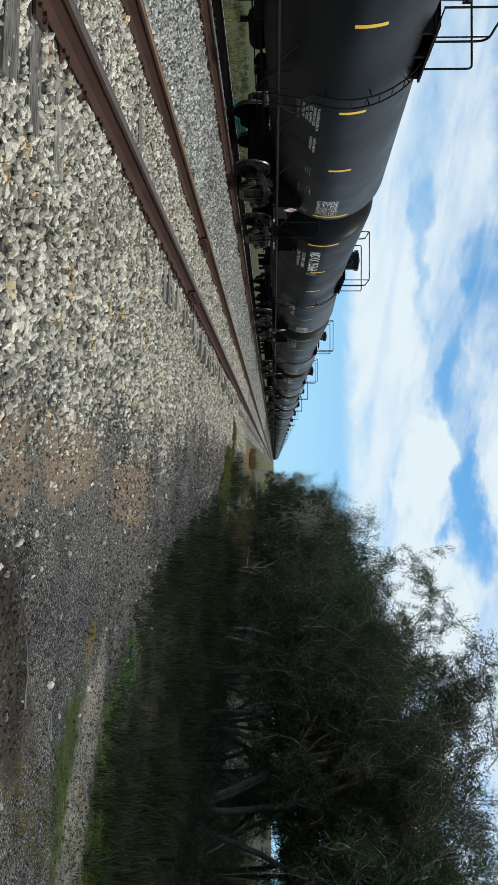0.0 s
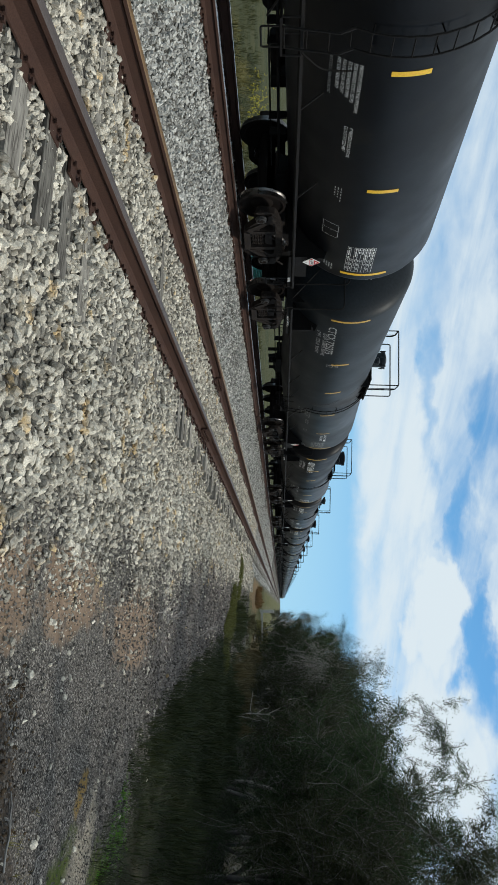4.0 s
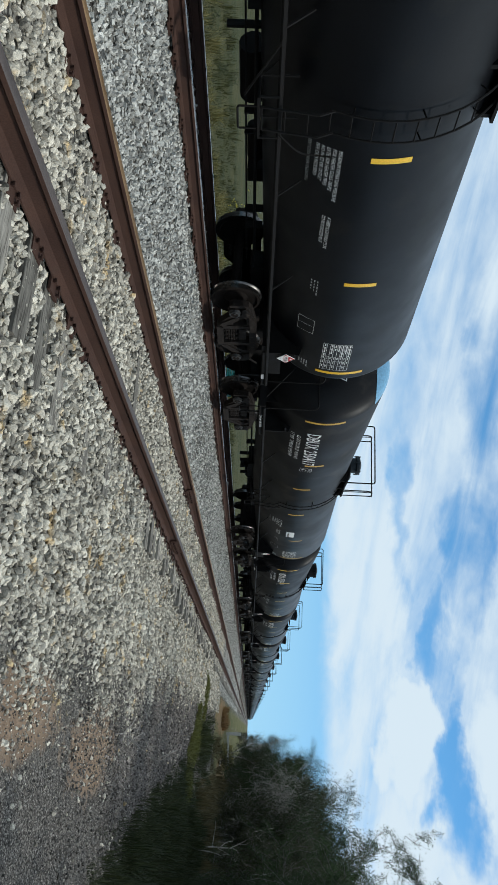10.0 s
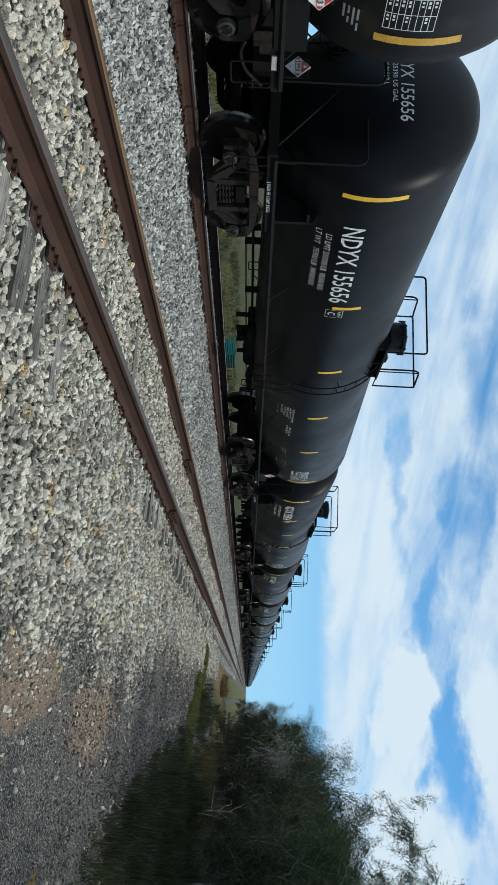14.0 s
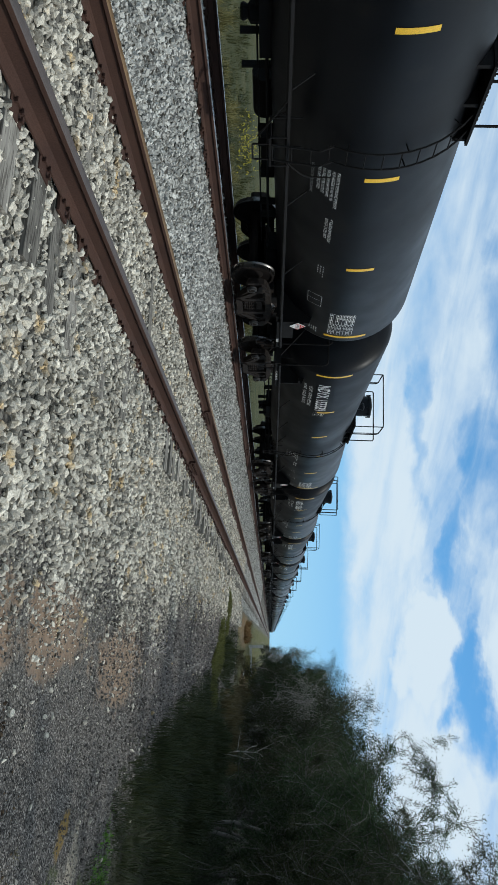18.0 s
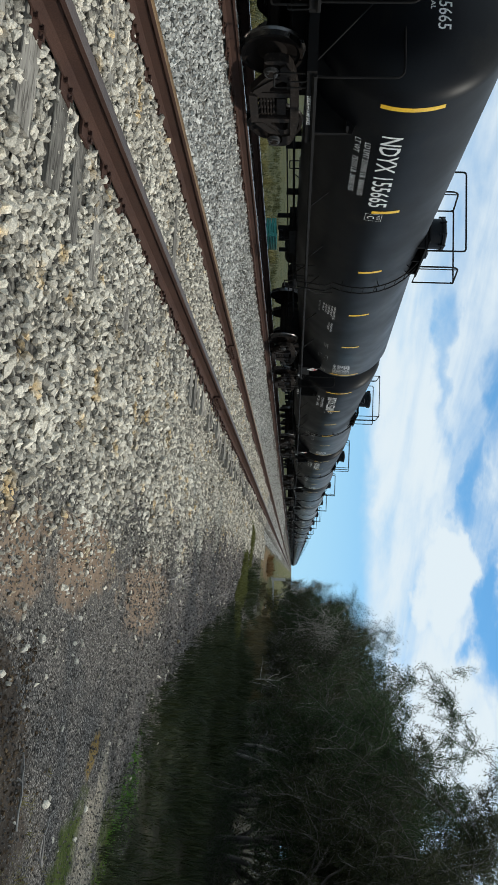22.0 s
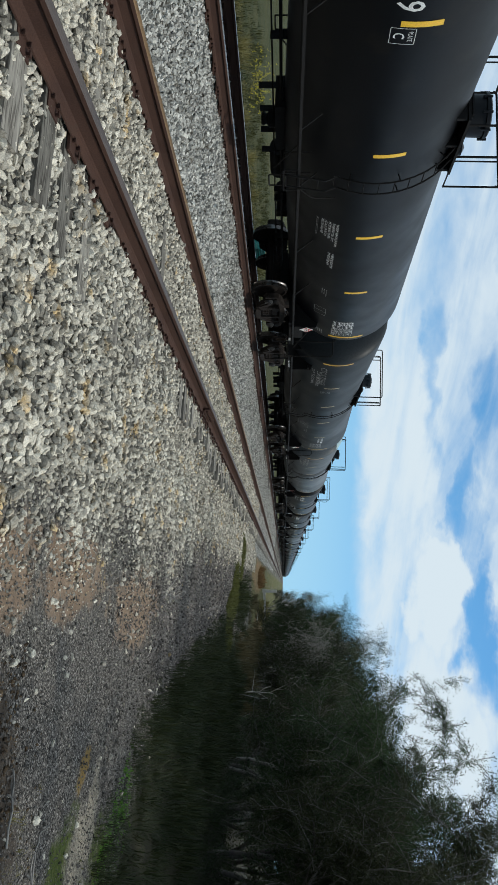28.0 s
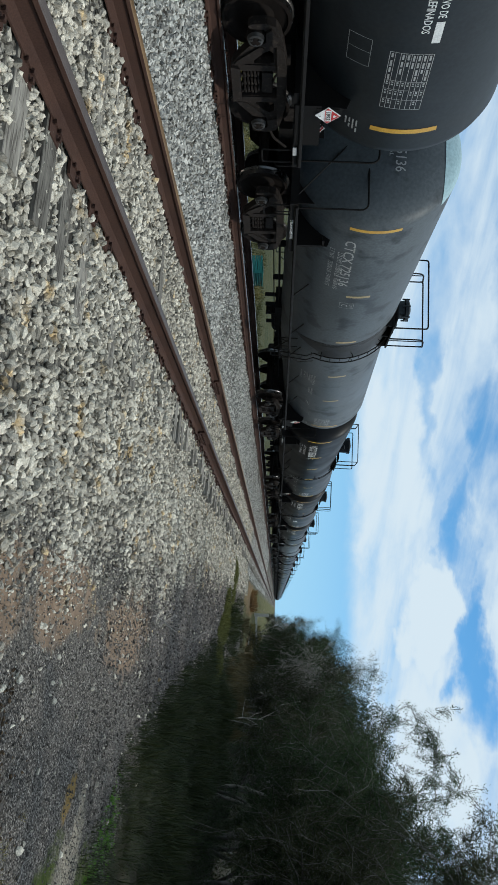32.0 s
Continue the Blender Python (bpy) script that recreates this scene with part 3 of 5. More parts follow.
stones("stones", "single pale stones strewn over the dirt", STONE, [(0.0, 2.1, 3.5, 11, 6, 0.012, 0.038), (-0.2, 0.9, 4, 11, 16, 0.010, 0.034), (-0.6, 1.5, 9, 22, 14, 0.010, 0.032)], 18, shape=12)
stones("leaf_litter", "dark fallen leaves and bits of bark on the dirt", LITTER, [(0.4, 1.7, 3.8, 4.75, 520, 0.006, 0.022), (0.7, 2.0, 4.7, 5.2, 90, 0.006, 0.018)], 19, shape=6, flat=0.3)


# ---- tracks ----
def rail_profile():
    h = 0.19
    half = [(0.070, 0), (0.070, 0.012), (0.022, 0.030), (0.009, 0.045), (0.009, 0.130), (0.030, 0.146), (0.037, 0.150), (0.037, 0.178), (0.030, 0.187), (0.0, h)]
    return half + [(-x, z) for x, z in half[-2::-1]]


def rail_mesh(y0, y1, top_mat):
    bm = bmesh.new()
    prof = rail_profile()
    a = [bm.verts.new((x, y0, z)) for x, z in prof]
    b = [bm.verts.new((x, y1, z)) for x, z in prof]
    n = len(prof)
    for i in range(n):
        j = (i + 1) % n
        f = bm.faces.new((a[i], a[j], b[j], b[i]))
        f.material_index = 1 if min(prof[i][1], prof[j][1]) > 0.17 else 0
    bm.faces.new(a), bm.faces.new(b[::-1])
    bmesh.ops.recalc_face_normals(bm, faces=bm.faces[:])
    return bm


def make_track(label, xc, top, head, head2, joints, ties, seed):
    rng = random.Random(seed)
    track = stand("railway_track", label, "railway track", pose(xc, 0, top - 0.19), kind="structure")
    for side, jy in zip((1, -1), joints):
        for y0, y1 in ((-30, jy - 0.004), (jy + 0.004, 900)):
            part("rail", rail_mesh(y0, y1, head), [RUST, head if side > 0 else head2], track).location.x = side * 0.755
        bm = bmesh.new()
        for s in (1, -1):
            box(bm, s * 0.010, s * 0.040, jy - 0.46, jy + 0.46, 0.034, 0.142)
            box(bm, s * 0.034, s * 0.058, jy - 0.46, jy + 0.46, 0.034, 0.060)
            for k in range(6):
                y = jy + (k - 2.5) * 0.14
                rod(bm, (s * 0.038, y, 0.09), (s * 0.078, y, 0.09), 0.019, 6)
        part("joint_bar", bm, RUST, track).location.x = side * 0.755
    # ties, plates and spikes of the near stretch are pieces of their own
    tie = bmesh.new()
    box(tie, -1.3, 1.3, -0.115, 0.115, -0.18, 0.0)
    bmesh.ops.subdivide_edges(tie, edges=[e for e in tie.edges if abs(e.verts[0].co.x - e.verts[1].co.x) > 1], cuts=5)
    for v in tie.verts:
        v.co += Vector((rng.uniform(-0.02, 0.02), rng.uniform(-0.012, 0.012), rng.uniform(-0.010, 0.004)))
    tie_me = part("tie", tie, WOOD, track)
    tie_me.matrix_basis = pose(0, 1.5, -0.012)
    bm = bmesh.new()
    box(bm, -0.165, 0.165, -0.095, 0.095, -0.016, 0.004)
    for x, dy in ((-0.083, -0.05), (-0.083, 0.05), (0.083, -0.05), (0.083, 0.05), (0.135, 0.05)):
        box(bm, x - 0.009, x + 0.009, dy - 0.009, dy + 0.009, 0.0, 0.024)
        box(bm, x - 0.017, x + 0.014, dy - 0.014, dy + 0.014, 0.020, 0.031)
    plate_ob = part("tie_plate", bm, RUST, track)
    plate_ob.location = (0.755, 1.5, -0.004)
    y = 0
    for shift, y, dz, turn, _ in ties:
        place("tie", tie_me.data, track, m=pose(shift, y, (-0.006 if xc > -5 else -0.05) + dz, 0, 0, turn))
        for side in (1, -1):
            place("tie_plate", plate_ob.data, track, m=pose(side * 0.755, y, -0.004))
    bm = bmesh.new()
    while y < 160:
        y += 0.53
        box(bm, -1.3 + rng.uniform(-0.1, 0.1), 1.35 + rng.uniform(-0.1, 0.1), y - 0.11, y + 0.11, -0.1, -0.01)
    far = part("ties", bm, WOOD, track)
    far["kind"] = "stuff"
    return track


make_track("empty rusty-brown railway track on grey weathered ties", NEAR_X, NEAR_TOP, HEAD, OCHRE_HEAD, (13.16, 15.25), NEAR_TIES, 5)
make_track("railway track with brown rails under the tank train", FAR_X, FAR_TOP, SHINE, SHINE, (31.0, 36.0), FAR_TIES, 6)


# ---- the train ----
PITCH, R_TANK, Z_TANK, FRONT, BACK = 18.07, 1.52, 2.35, 1.26, 16.81
TRUCKS = (2.01, 16.06)


def rise(y):
    """The tank's two halves slope down a little towards the middle."""
    return -0.04 + 0.19 * min(1.0, abs(y - 9.035) / 7.775)


def on_tank(y, angle, lift=0.004):
    """The place on the tank's side that lies at the height that the angle has on a level tank."""
    r, a = R_TANK + lift, math.asin(max(-1.0, min(1.0, math.sin(radians(angle)) - (rise(y) / R_TANK if angle < 60 else 0.0))))
    return Vector((r * math.cos(a), y, Z_TANK + rise(y) + r * math.sin(a)))


def angle_at(z):
    return math.degrees(math.asin(max(-1, min(1, (z - Z_TANK) / R_TANK))))


def strip(bm, y0, y1, a0, a1, lift=0.004, n=6):
    """A thin sheet that lies on the tank's side between two places and two angles."""
    row = [[bm.verts.new(on_tank(y, a0 + (a1 - a0) * k / n, lift)) for k in range(n + 1)] for y in (y0, y1)]
    for k in range(n):
        bm.faces.new((row[0][k], row[1][k], row[1][k + 1], row[0][k + 1]))


def wrap(me, y, z, lift=0.004):
    """Lay a flat mesh (x along the car, y up) on the tank's side."""
    a0 = angle_at(z)
    for v in me.vertices:
        v.co = on_tank(y + v.co.x, a0 + math.degrees(v.co.y / R_TANK), lift)


WORDS = {}


def words(text, width, height, bold=0.0):
    """Flat lettering of a given width and height, from the lower left corner."""
    cu = bpy.data.curves.new("lettering", "FONT")
    cu.body, cu.size, cu.resolution_u, cu.offset, cu.space_line = text, 0.4, 2, bold, 1.05
    ob = bpy.data.objects.new("lettering", cu)
    scene.collection.objects.link(ob)
    me = bpy.data.meshes.new_from_object(ob.evaluated_get(bpy.context.evaluated_depsgraph_get()))
    bpy.data.objects.remove(ob)
    xs, ys = [v.co.x for v in me.vertices], [v.co.y for v in me.vertices]
    for v in me.vertices:
        v.co = ((v.co.x - min(xs)) * width / (max(xs) - min(xs)), (v.co.y - min(ys)) * height / (max(ys) - min(ys)), 0)
    return me


def finer(me, step):
    bm = bmesh.new()
    bm.from_mesh(me)
    bmesh.ops.triangulate(bm, faces=bm.faces[:])
    long_edges = [e for e in bm.edges if (e.verts[0].co - e.verts[1].co).length > step]
    if long_edges:
        bmesh.ops.subdivide_edges(bm, edges=long_edges, cuts=2)
    bm.to_mesh(me)
    bm.free()


def lettering(text, y0, y1, z0, z1, parent, material, bold=0.0):
    key = (text, y0, z0, material.name)
    if key not in WORDS:
        me = words(text, y1 - y0, z1 - z0, bold)
        finer(me, 0.12)
        wrap(me, y0, z0)
        me.materials.append(material)
        WORDS[key] = me
    ob = place("lettering", WORDS[key], parent)
    ob["kind"] = "stuff"
    return ob


def head_lettering(text, x0, x1, z0, z1, parent, material):
    """Lettering on the domed front head."""
    key = ("head", text, z0, material.name)
    if key not in WORDS:
        me = words(text, x1 - x0, z1 - z0, 0.002)
        finer(me, 0.1)
        for v in me.vertices:
            x, z = x0 + v.co.x, z0 + v.co.y
            r2 = (x * x + (z - Z_TANK - rise(FRONT)) ** 2) / R_TANK ** 2
            v.co = (x, FRONT - 0.62 * math.sqrt(max(0.0, 1 - r2)) - 0.006, z)
        me.materials.append(material)
        WORDS[key] = me
    ob = place("lettering", WORDS[key], parent)
    ob["kind"] = "stuff"
    return ob


def bars_mesh(key, rows, y, z, material, h=0.035, lead=0.065):
    """Lines of writing too small to read: rows of word lengths."""
    if key not in WORDS:
        bm = bmesh.new()
        for j, row in enumerate(rows):
            s = y
            for w in row:
                zc = z - j * lead
                strip(bm, s, s + w, angle_at(zc), angle_at(zc + h), n=1)
                s += w + 0.035
        me = bpy.data.meshes.new("small_print")
        bm.to_mesh(me)
        bm.free()
        me.materials.append(material)
        WORDS[key] = me
    return WORDS[key]


MESH = {}


def shared(key, build, material, smooth=False):
    """A mesh that is built once and then shared by all the cars."""
    if key not in MESH:
        bm = bmesh.new()
        build(bm)
        me = bpy.data.meshes.new(key)
        bm.to_mesh(me)
        bm.free()
        for m in material if isinstance(material, (list, tuple)) else [material]:
            me.materials.append(m)
        if smooth:
            me.polygons.foreach_set("use_smooth", [True] * len(me.polygons))
            me.set_sharp_from_angle(angle=radians(38))
        MESH[key] = me
    return MESH[key]


def tank_shape(bm, seg=64):
    prof = []
    for k in range(9):
        a = radians(90 * k / 8)
        prof.append((max(0.02, R_TANK * math.sin(a)), FRONT - 0.62 * math.cos(a)))
    prof += [(R_TANK, 8.7), (R_TANK, 9.035), (R_TANK, 9.37)]
    for k in range(8, -1, -1):
        a = radians(90 * k / 8)
        prof.append((max(0.02, R_TANK * math.sin(a)), BACK + 0.62 * math.cos(a)))
    lathe(bm, prof, seg, "Y", (0, 0, Z_TANK))
    for v in bm.verts:
        v.co.z += rise(v.co.y)


def head_cap_shape(bm):
    """The part of the front head over a level line, as a thin painted sheet."""
    zc, low, n, m = Z_TANK + rise(FRONT), 1.16, 44, 10
    grid = []
    for i in range(n + 1):
        x = -math.sqrt(R_TANK ** 2 - low ** 2) + 2 * math.sqrt(R_TANK ** 2 - low ** 2) * i / n
        top = math.sqrt(max(R_TANK ** 2 - x * x, low ** 2))
        col = []
        for j in range(m + 1):
            h = low + (top - low) * j / m
            r2 = min(1.0, (x * x + h * h) / R_TANK ** 2)
            f = 1.0 + 0.004 / R_TANK
            col.append(bm.verts.new((x * f, FRONT - 0.624 * math.sqrt(1 - r2) - 0.003, zc + h * f)))
        grid.append(col)
    for a, b in zip(grid, grid[1:]):
        for j in range(m):
            bm.faces.new((a[j], b[j], b[j + 1], a[j + 1]))
    bmesh.ops.remove_doubles(bm, verts=bm.verts[:], dist=0.0005)
    bmesh.ops.recalc_face_normals(bm, faces=bm.faces[:])


def far_wheelset_shape(bm):
    for s in (1, -1):
        lathe(bm, [(0.09, s * 0.70), (0.47, s * 0.69), (0.457, s * 0.735), (0.452, s * 0.815), (0.39, s * 0.80), (0.1, s * 0.76)], 14, "X", mis=[0, 1, 1, 1, 0])
    rod(bm, (-1.1, 0, 0), (1.1, 0, 0), 0.09, 6)


def wheelset_shape(bm):
    prof = [(0.09, 0.70), (0.20, 0.69), (0.37, 0.715), (0.40, 0.685), (0.475, 0.69), (0.484, 0.705), (0.474, 0.72), (0.457, 0.735), (0.452, 0.815),
            (0.405, 0.818), (0.385, 0.79), (0.22, 0.745), (0.12, 0.80), (0.10, 0.83)]
    mis = [0, 0, 0, 0, 1, 1, 1, 1, 0, 0, 0, 0, 0]
    for s in (1, -1):
        lathe(bm, [(r, s * x) for r, x in prof], 32, "X", mis=mis)
        lathe(bm, [(0.105, s * 0.90), (0.115, s * 0.93), (0.115, s * 1.08), (0.10, s * 1.10), (0.10, s * 1.125), (0.07, s * 1.135)], 16, "X", mis=[0, 0, 2, 2, 2])
        for k in range(3):
            a = 2 * math.pi * k / 3
            rod(bm, (s * 1.12, 0.062 * math.cos(a), 0.062 * math.sin(a)), (s * 1.15, 0.062 * math.cos(a), 0.062 * math.sin(a)), 0.018, 6, mi=2)
    rod(bm, (-0.92, 0, 0), (0.92, 0, 0), 0.08, 12)


def prism(bm, pts, x0, x1):
    """A flat piece with the outline pts in (y, z)."""
    va, vb = [bm.verts.new((x0, y, z)) for y, z in pts], [bm.verts.new((x1, y, z)) for y, z in pts]
    bm.faces.new(va), bm.faces.new(vb[::-1])
    n = len(pts)
    for i in range(n):
        bm.faces.new((va[i], vb[i], vb[(i + 1) % n], va[(i + 1) % n]))


def side_frame_shape(bm):
    """A cast frame: a plate with a spring opening and two cornered windows, with raised rims and jaws over the bearings."""
    half = [(0.30, 0.10), (0.40, 0.13), (0.60, 0.27), (0.74, 0.38), (0.765, 0.56), (0.80, 0.585), (0.98, 0.585), (1.02, 0.56), (1.03, 0.38), (1.08, 0.36), (1.11, 0.42), (1.12, 0.60), (1.07, 0.71), (0.95, 0.77), (0.70, 0.82), (0.40, 0.86)]
    outer = half + [(-y, z) for y, z in half[::-1]]
    window = [(0.40, 0.42), (0.405, 0.65), (0.43, 0.69), (0.60, 0.68), (0.645, 0.63), (0.61, 0.56), (0.455, 0.42)]
    middle = [(0.265, 0.22), (0.265, 0.69), (0.23, 0.73), (-0.23, 0.73), (-0.265, 0.69), (-0.265, 0.22)]
    plate(bm, [outer, window, [(-y, z) for y, z in window], middle], 0.13, pose(0.0, 0, 0))
    # chords and rims stand proud
    for pts, x1 in (([(-0.80, 0.725), (0.80, 0.725), (0.66, 0.82), (0.40, 0.855), (-0.40, 0.855), (-0.66, 0.82)], 0.10), ([(-0.36, 0.105), (0.36, 0.105), (0.33, 0.225), (-0.33, 0.225)], 0.11)):
        prism(bm, pts, 0.05, x1)
    for s in (1, -1):
        prism(bm, [(s * 0.275, 0.20), (s * 0.385, 0.20), (s * 0.385, 0.75), (s * 0.275, 0.75)], 0.05, 0.085)
        prism(bm, [(s * 0.38, 0.155), (s * 0.47, 0.20), (s * 0.73, 0.50), (s * 0.70, 0.56), (s * 0.40, 0.29)], 0.05, 0.09)
        prism(bm, [(s * 0.79, 0.59), (s * 0.99, 0.59), (s * 1.05, 0.66), (s * 0.92, 0.745), (s * 0.74, 0.72)], 0.05, 0.10)
    bmesh.ops.recalc_face_normals(bm, faces=bm.faces[:])


def spring_shape(bm):
    n, turns, h = 44, 5.0, 0.24
    pipe(bm, [(0.070 * math.cos(2 * math.pi * turns * k / n), 0.070 * math.sin(2 * math.pi * turns * k / n), h * k / n) for k in range(n + 1)], 0.0175, 5)


def bolster_shape(bm):
    box(bm, -1.06, 1.06, -0.20, 0.20, 0.52, 0.66)
    box(bm, -0.75, 0.75, -0.20, 0.20, 0.50, 0.80)
    rod(bm, (0, 0, 0.78), (0, 0, 0.93), 0.19, 16)
    for s in (1, -1):
        box(bm, s * 0.60 - 0.09, s * 0.60 + 0.09, -0.1, 0.1, 0.80, 0.90)
        box(bm, -0.85, 0.85, s * 0.42 - 0.05, s * 0.42 + 0.05, 0.33, 0.43)        # brake beam
        for x in (0.73, -0.73):
            box(bm, x - 0.07, x + 0.07, s * 0.40 - 0.03, s * 0.40 + 0.03, 0.30, 0.62)


def bogie(car, y, lod):
    b = place("bogie", shared("bolster", bolster_shape, CAST), car, "black cast-steel bogie with coil springs", pose(0, y, 0))
    if lod < 2:
        for s in (1, -1):
            place("side_frame", shared("side_frame", side_frame_shape, CAST), b, m=pose(s * 1.0, 0, 0, 0, 0, 0 if s > 0 else 180))
    wheels = [place("wheelset", shared("wheelset", wheelset_shape, [WHEEL, TREAD, CAP], True) if lod == 0 else shared("far_wheelset", far_wheelset_shape, [WHEEL, TREAD], True), b, "dark wheels with bright worn treads", pose(0, s * 0.889, 0.457)) for s in (-1, 1)]
    if lod == 0:
        for x in (0.96, -0.96):
            for dy in (-0.165, 0.0, 0.165):
                place("spring", shared("spring", spring_shape, CAST, True), b, m=pose(x + 0.03, dy, 0.235))
            place("wedge", shared("wedge", lambda bm: (box(bm, -0.05, 0.05, -0.24, 0.24, 0.52, 0.66), box(bm, -0.045, 0.045, 0.02, 0.24, 0.49, 0.53)), CAST), b, m=pose(x, 0, 0))
    return wheels


def end_shape(bm):
    """Sill, coupler and bolster of one end; y grows from the coupler's face inwards."""
    box(bm, -0.20, 0.20, 0.30, 3.0, 0.72, 1.02)
    box(bm, -0.32, 0.32, 0.62, 2.6, 1.02, 1.10)
    box(bm, -1.45, 1.45, 0.56, 0.66, 0.98, 1.12)
    box(bm, -1.44, 1.44, 0.66, 1.00, 1.075, 1.10)
    for s in (1, -1):
        box(bm, s * 1.40, s * 1.45, 0.66, 2.35, 0.98, 1.115)
        # saddle webs that rise to the tank over the bolster
        for y in (1.25, 2.06):
            k = 1.0 if y > 2 else 0.72
            plate_pts = [(s * 0.2 * k, 0.95), (s * 1.45 * k, 1.0), (s * 1.47 * k, 1.70), (s * 1.30 * k, 1.76), (s * 0.9 * k, 1.28), (s * 0.2 * k, 0.98)]
            vs = [[bm.verts.new((px, y + d, pz)) for px, pz in plate_pts] for d in (-0.012, 0.012)]
            bm.faces.new(vs[0]), bm.faces.new(vs[1][::-1])
            for i in range(6):
                bm.faces.new((vs[0][i], vs[0][(i + 1) % 6], vs[1][(i + 1) % 6], vs[1][i]))
        box(bm, s * 1.40, s * 1.47, 2.03, 2.09, 1.10, 1.62)
        box(bm, s * 1.36, s * 1.46, 1.86, 2.07, 1.60, 1.64)
    bmesh.ops.recalc_face_normals(bm, faces=bm.faces[:])


def coupler_shape(bm):
    box(bm, -0.07, 0.07, 0.10, 0.60, 0.80, 0.96)
    box(bm, -0.14, 0.06, -0.02, 0.16, 0.72, 1.02)
    rod(bm, (0.10, 0.03, 0.74), (0.10, 0.03, 1.0), 0.06, 10)
    pipe(bm, bent([(0.45, 0.45, 0.85), (0.42, 0.2, 0.62), (0.3, 0.02, 0.55), (0.2, -0.05, 0.62)], 0.08), 0.022, 6)


def railing_shape(bm):
    pipe(bm, bent([(1.43, 0.72, 1.10), (1.43, 0.72, 2.32), (-1.43, 0.72, 2.32), (-1.43, 0.72, 1.10)], 0.14), 0.017, 6)
    pipe(bm, [(1.15, 0.74, 1.12), (0.02, 0.70, 2.10)], 0.014, 5)
    pipe(bm, [(-1.15, 0.74, 1.12), (-0.02, 0.70, 2.10)], 0.014, 5)
    # stirrup steps and grab irons
    for s in (1, -1):
        pipe(bm, bent([(s * 1.42, 0.66, 1.05), (s * 1.42, 0.66, 0.52), (s * 1.42, 0.98, 0.52), (s * 1.42, 0.98, 1.05)], 0.04), 0.013, 5)
        pipe(bm, bent([(s * 1.46, 0.70, 0.98), (s * 1.52, 0.70, 0.98), (s * 1.52, 0.70, 0.72), (s * 1.46, 0.70, 0.72)], 0.03), 0.010, 5)


def brake_wheel_shape(bm):
    pipe(bm, [(0.27 * math.cos(a), 0.0, 0.27 * math.sin(a)) for a in [2 * math.pi * k / 20 for k in range(21)]], 0.014, 6)
    for k in range(5):
        a = 2 * math.pi * k / 5
        rod(bm, (0, 0.02, 0), (0.26 * math.cos(a), 0, 0.26 * math.sin(a)), 0.011, 5)
    box(bm, -0.12, 0.12, 0.03, 0.16, -0.16, 0.16)
    rod(bm, (0, 0.10, -0.16), (0, 0.10, -0.9), 0.02, 6)


def ladder_shape(bm):
    """Rungs and stringers over one side of the tank, and the step frame under the sill."""
    for y in (9.65, 10.0):
        pts = [(1.50, y, 0.84), (1.54, y, 1.1), (1.60, y, 1.55)]
        for k in range(0, 12):
            a = radians(-22 + 84 * k / 11)
            pts.append((1.64 * math.cos(a), y, Z_TANK + 1.64 * math.sin(a)))
        pipe(bm, pts, 0.016, 5)
    for k in range(11):
        a = radians(-24 + 9.0 * (k - 3))
        p = (1.52 + 0.02 * k, 0.88 + 0.27 * k) if k < 3 else (1.64 * math.cos(a), Z_TANK + 1.64 * math.sin(a))
        rod(bm, (p[0], 9.65, p[1]), (p[0], 10.0, p[1]), 0.011, 5)
    for a in (-15, 15, 45):
        for y in (9.65, 10.0):
            rod(bm, on_tank(y, a, -0.01), on_tank(y, a, 0.12), 0.012, 4)


def step_shape(bm):
    box(bm, 1.15, 1.52, 9.50, 10.15, 0.83, 0.86)
    for y in (9.50, 10.15):
        pipe(bm, [(1.5, y, 0.85), (1.5, y, 1.09)], 0.015, 5)
        pipe(bm, [(1.18, y, 0.85), (1.18, y, 1.30)], 0.015, 5)
    pipe(bm, [(1.48, 9.5, 0.68), (1.49, 8.75, 1.08)], 0.014, 5)
    pipe(bm, [(1.2, 9.5, 0.85), (1.49, 8.95, 1.08)], 0.014, 5)
    pipe(bm, bent([(1.5, 9.65, 0.86), (1.5, 9.65, 0.60), (1.5, 10.0, 0.60), (1.5, 10.0, 0.86)], 0.03), 0.014, 5)
    pipe(bm, bent([(1.50, 10.1, 1.1), (1.55, 10.35, 1.35), (1.45, 10.5, 1.75)], 0.12), 0.012, 5)


def walkway_shape(bm):
    box(bm, 0.62, 1.02, 8.65, 10.28, 3.70, 3.74)
    for y in (8.7, 9.45, 10.2):
        box(bm, 0.66, 0.98, y - 0.03, y + 0.03, 3.30, 3.70)


def grating_shape(bm):
    for k in range(14):
        box(bm, -0.62, 0.62, 9.10 + k * 0.085, 9.14 + k * 0.085, 3.87, 3.90)


def guard_rail_shape(bm, y0=8.0, y1=9.0):
    """A box of bars round the manway, open on one side."""
    for s in (1, -1):
        pipe(bm, bent([(s * 0.95, y1, 3.72), (s * 0.95, y1, 4.66), (s * 0.95, y0, 4.72)], 0.20, 5), 0.021, 6)
        pipe(bm, [(s * 0.95, y0, 4.72), (s * 0.95, y0, 3.72)], 0.019, 6)
        pipe(bm, [(s * 0.95, y1 - 0.14, 3.72), (s * 0.95, y1 - 0.14, 4.67)], 0.014, 6)
        pipe(bm, [(s * 0.95, y0 - 0.02, 3.73), (s * 0.95, y1 + 0.02, 3.73)], 0.014, 6)
    pipe(bm, bent([(0.95, y0 + 0.03, 4.66), (0.95, y0 - 0.01, 4.73), (-0.95, y0 - 0.01, 4.73), (-0.95, y0 + 0.03, 4.66)], 0.05), 0.021, 6)


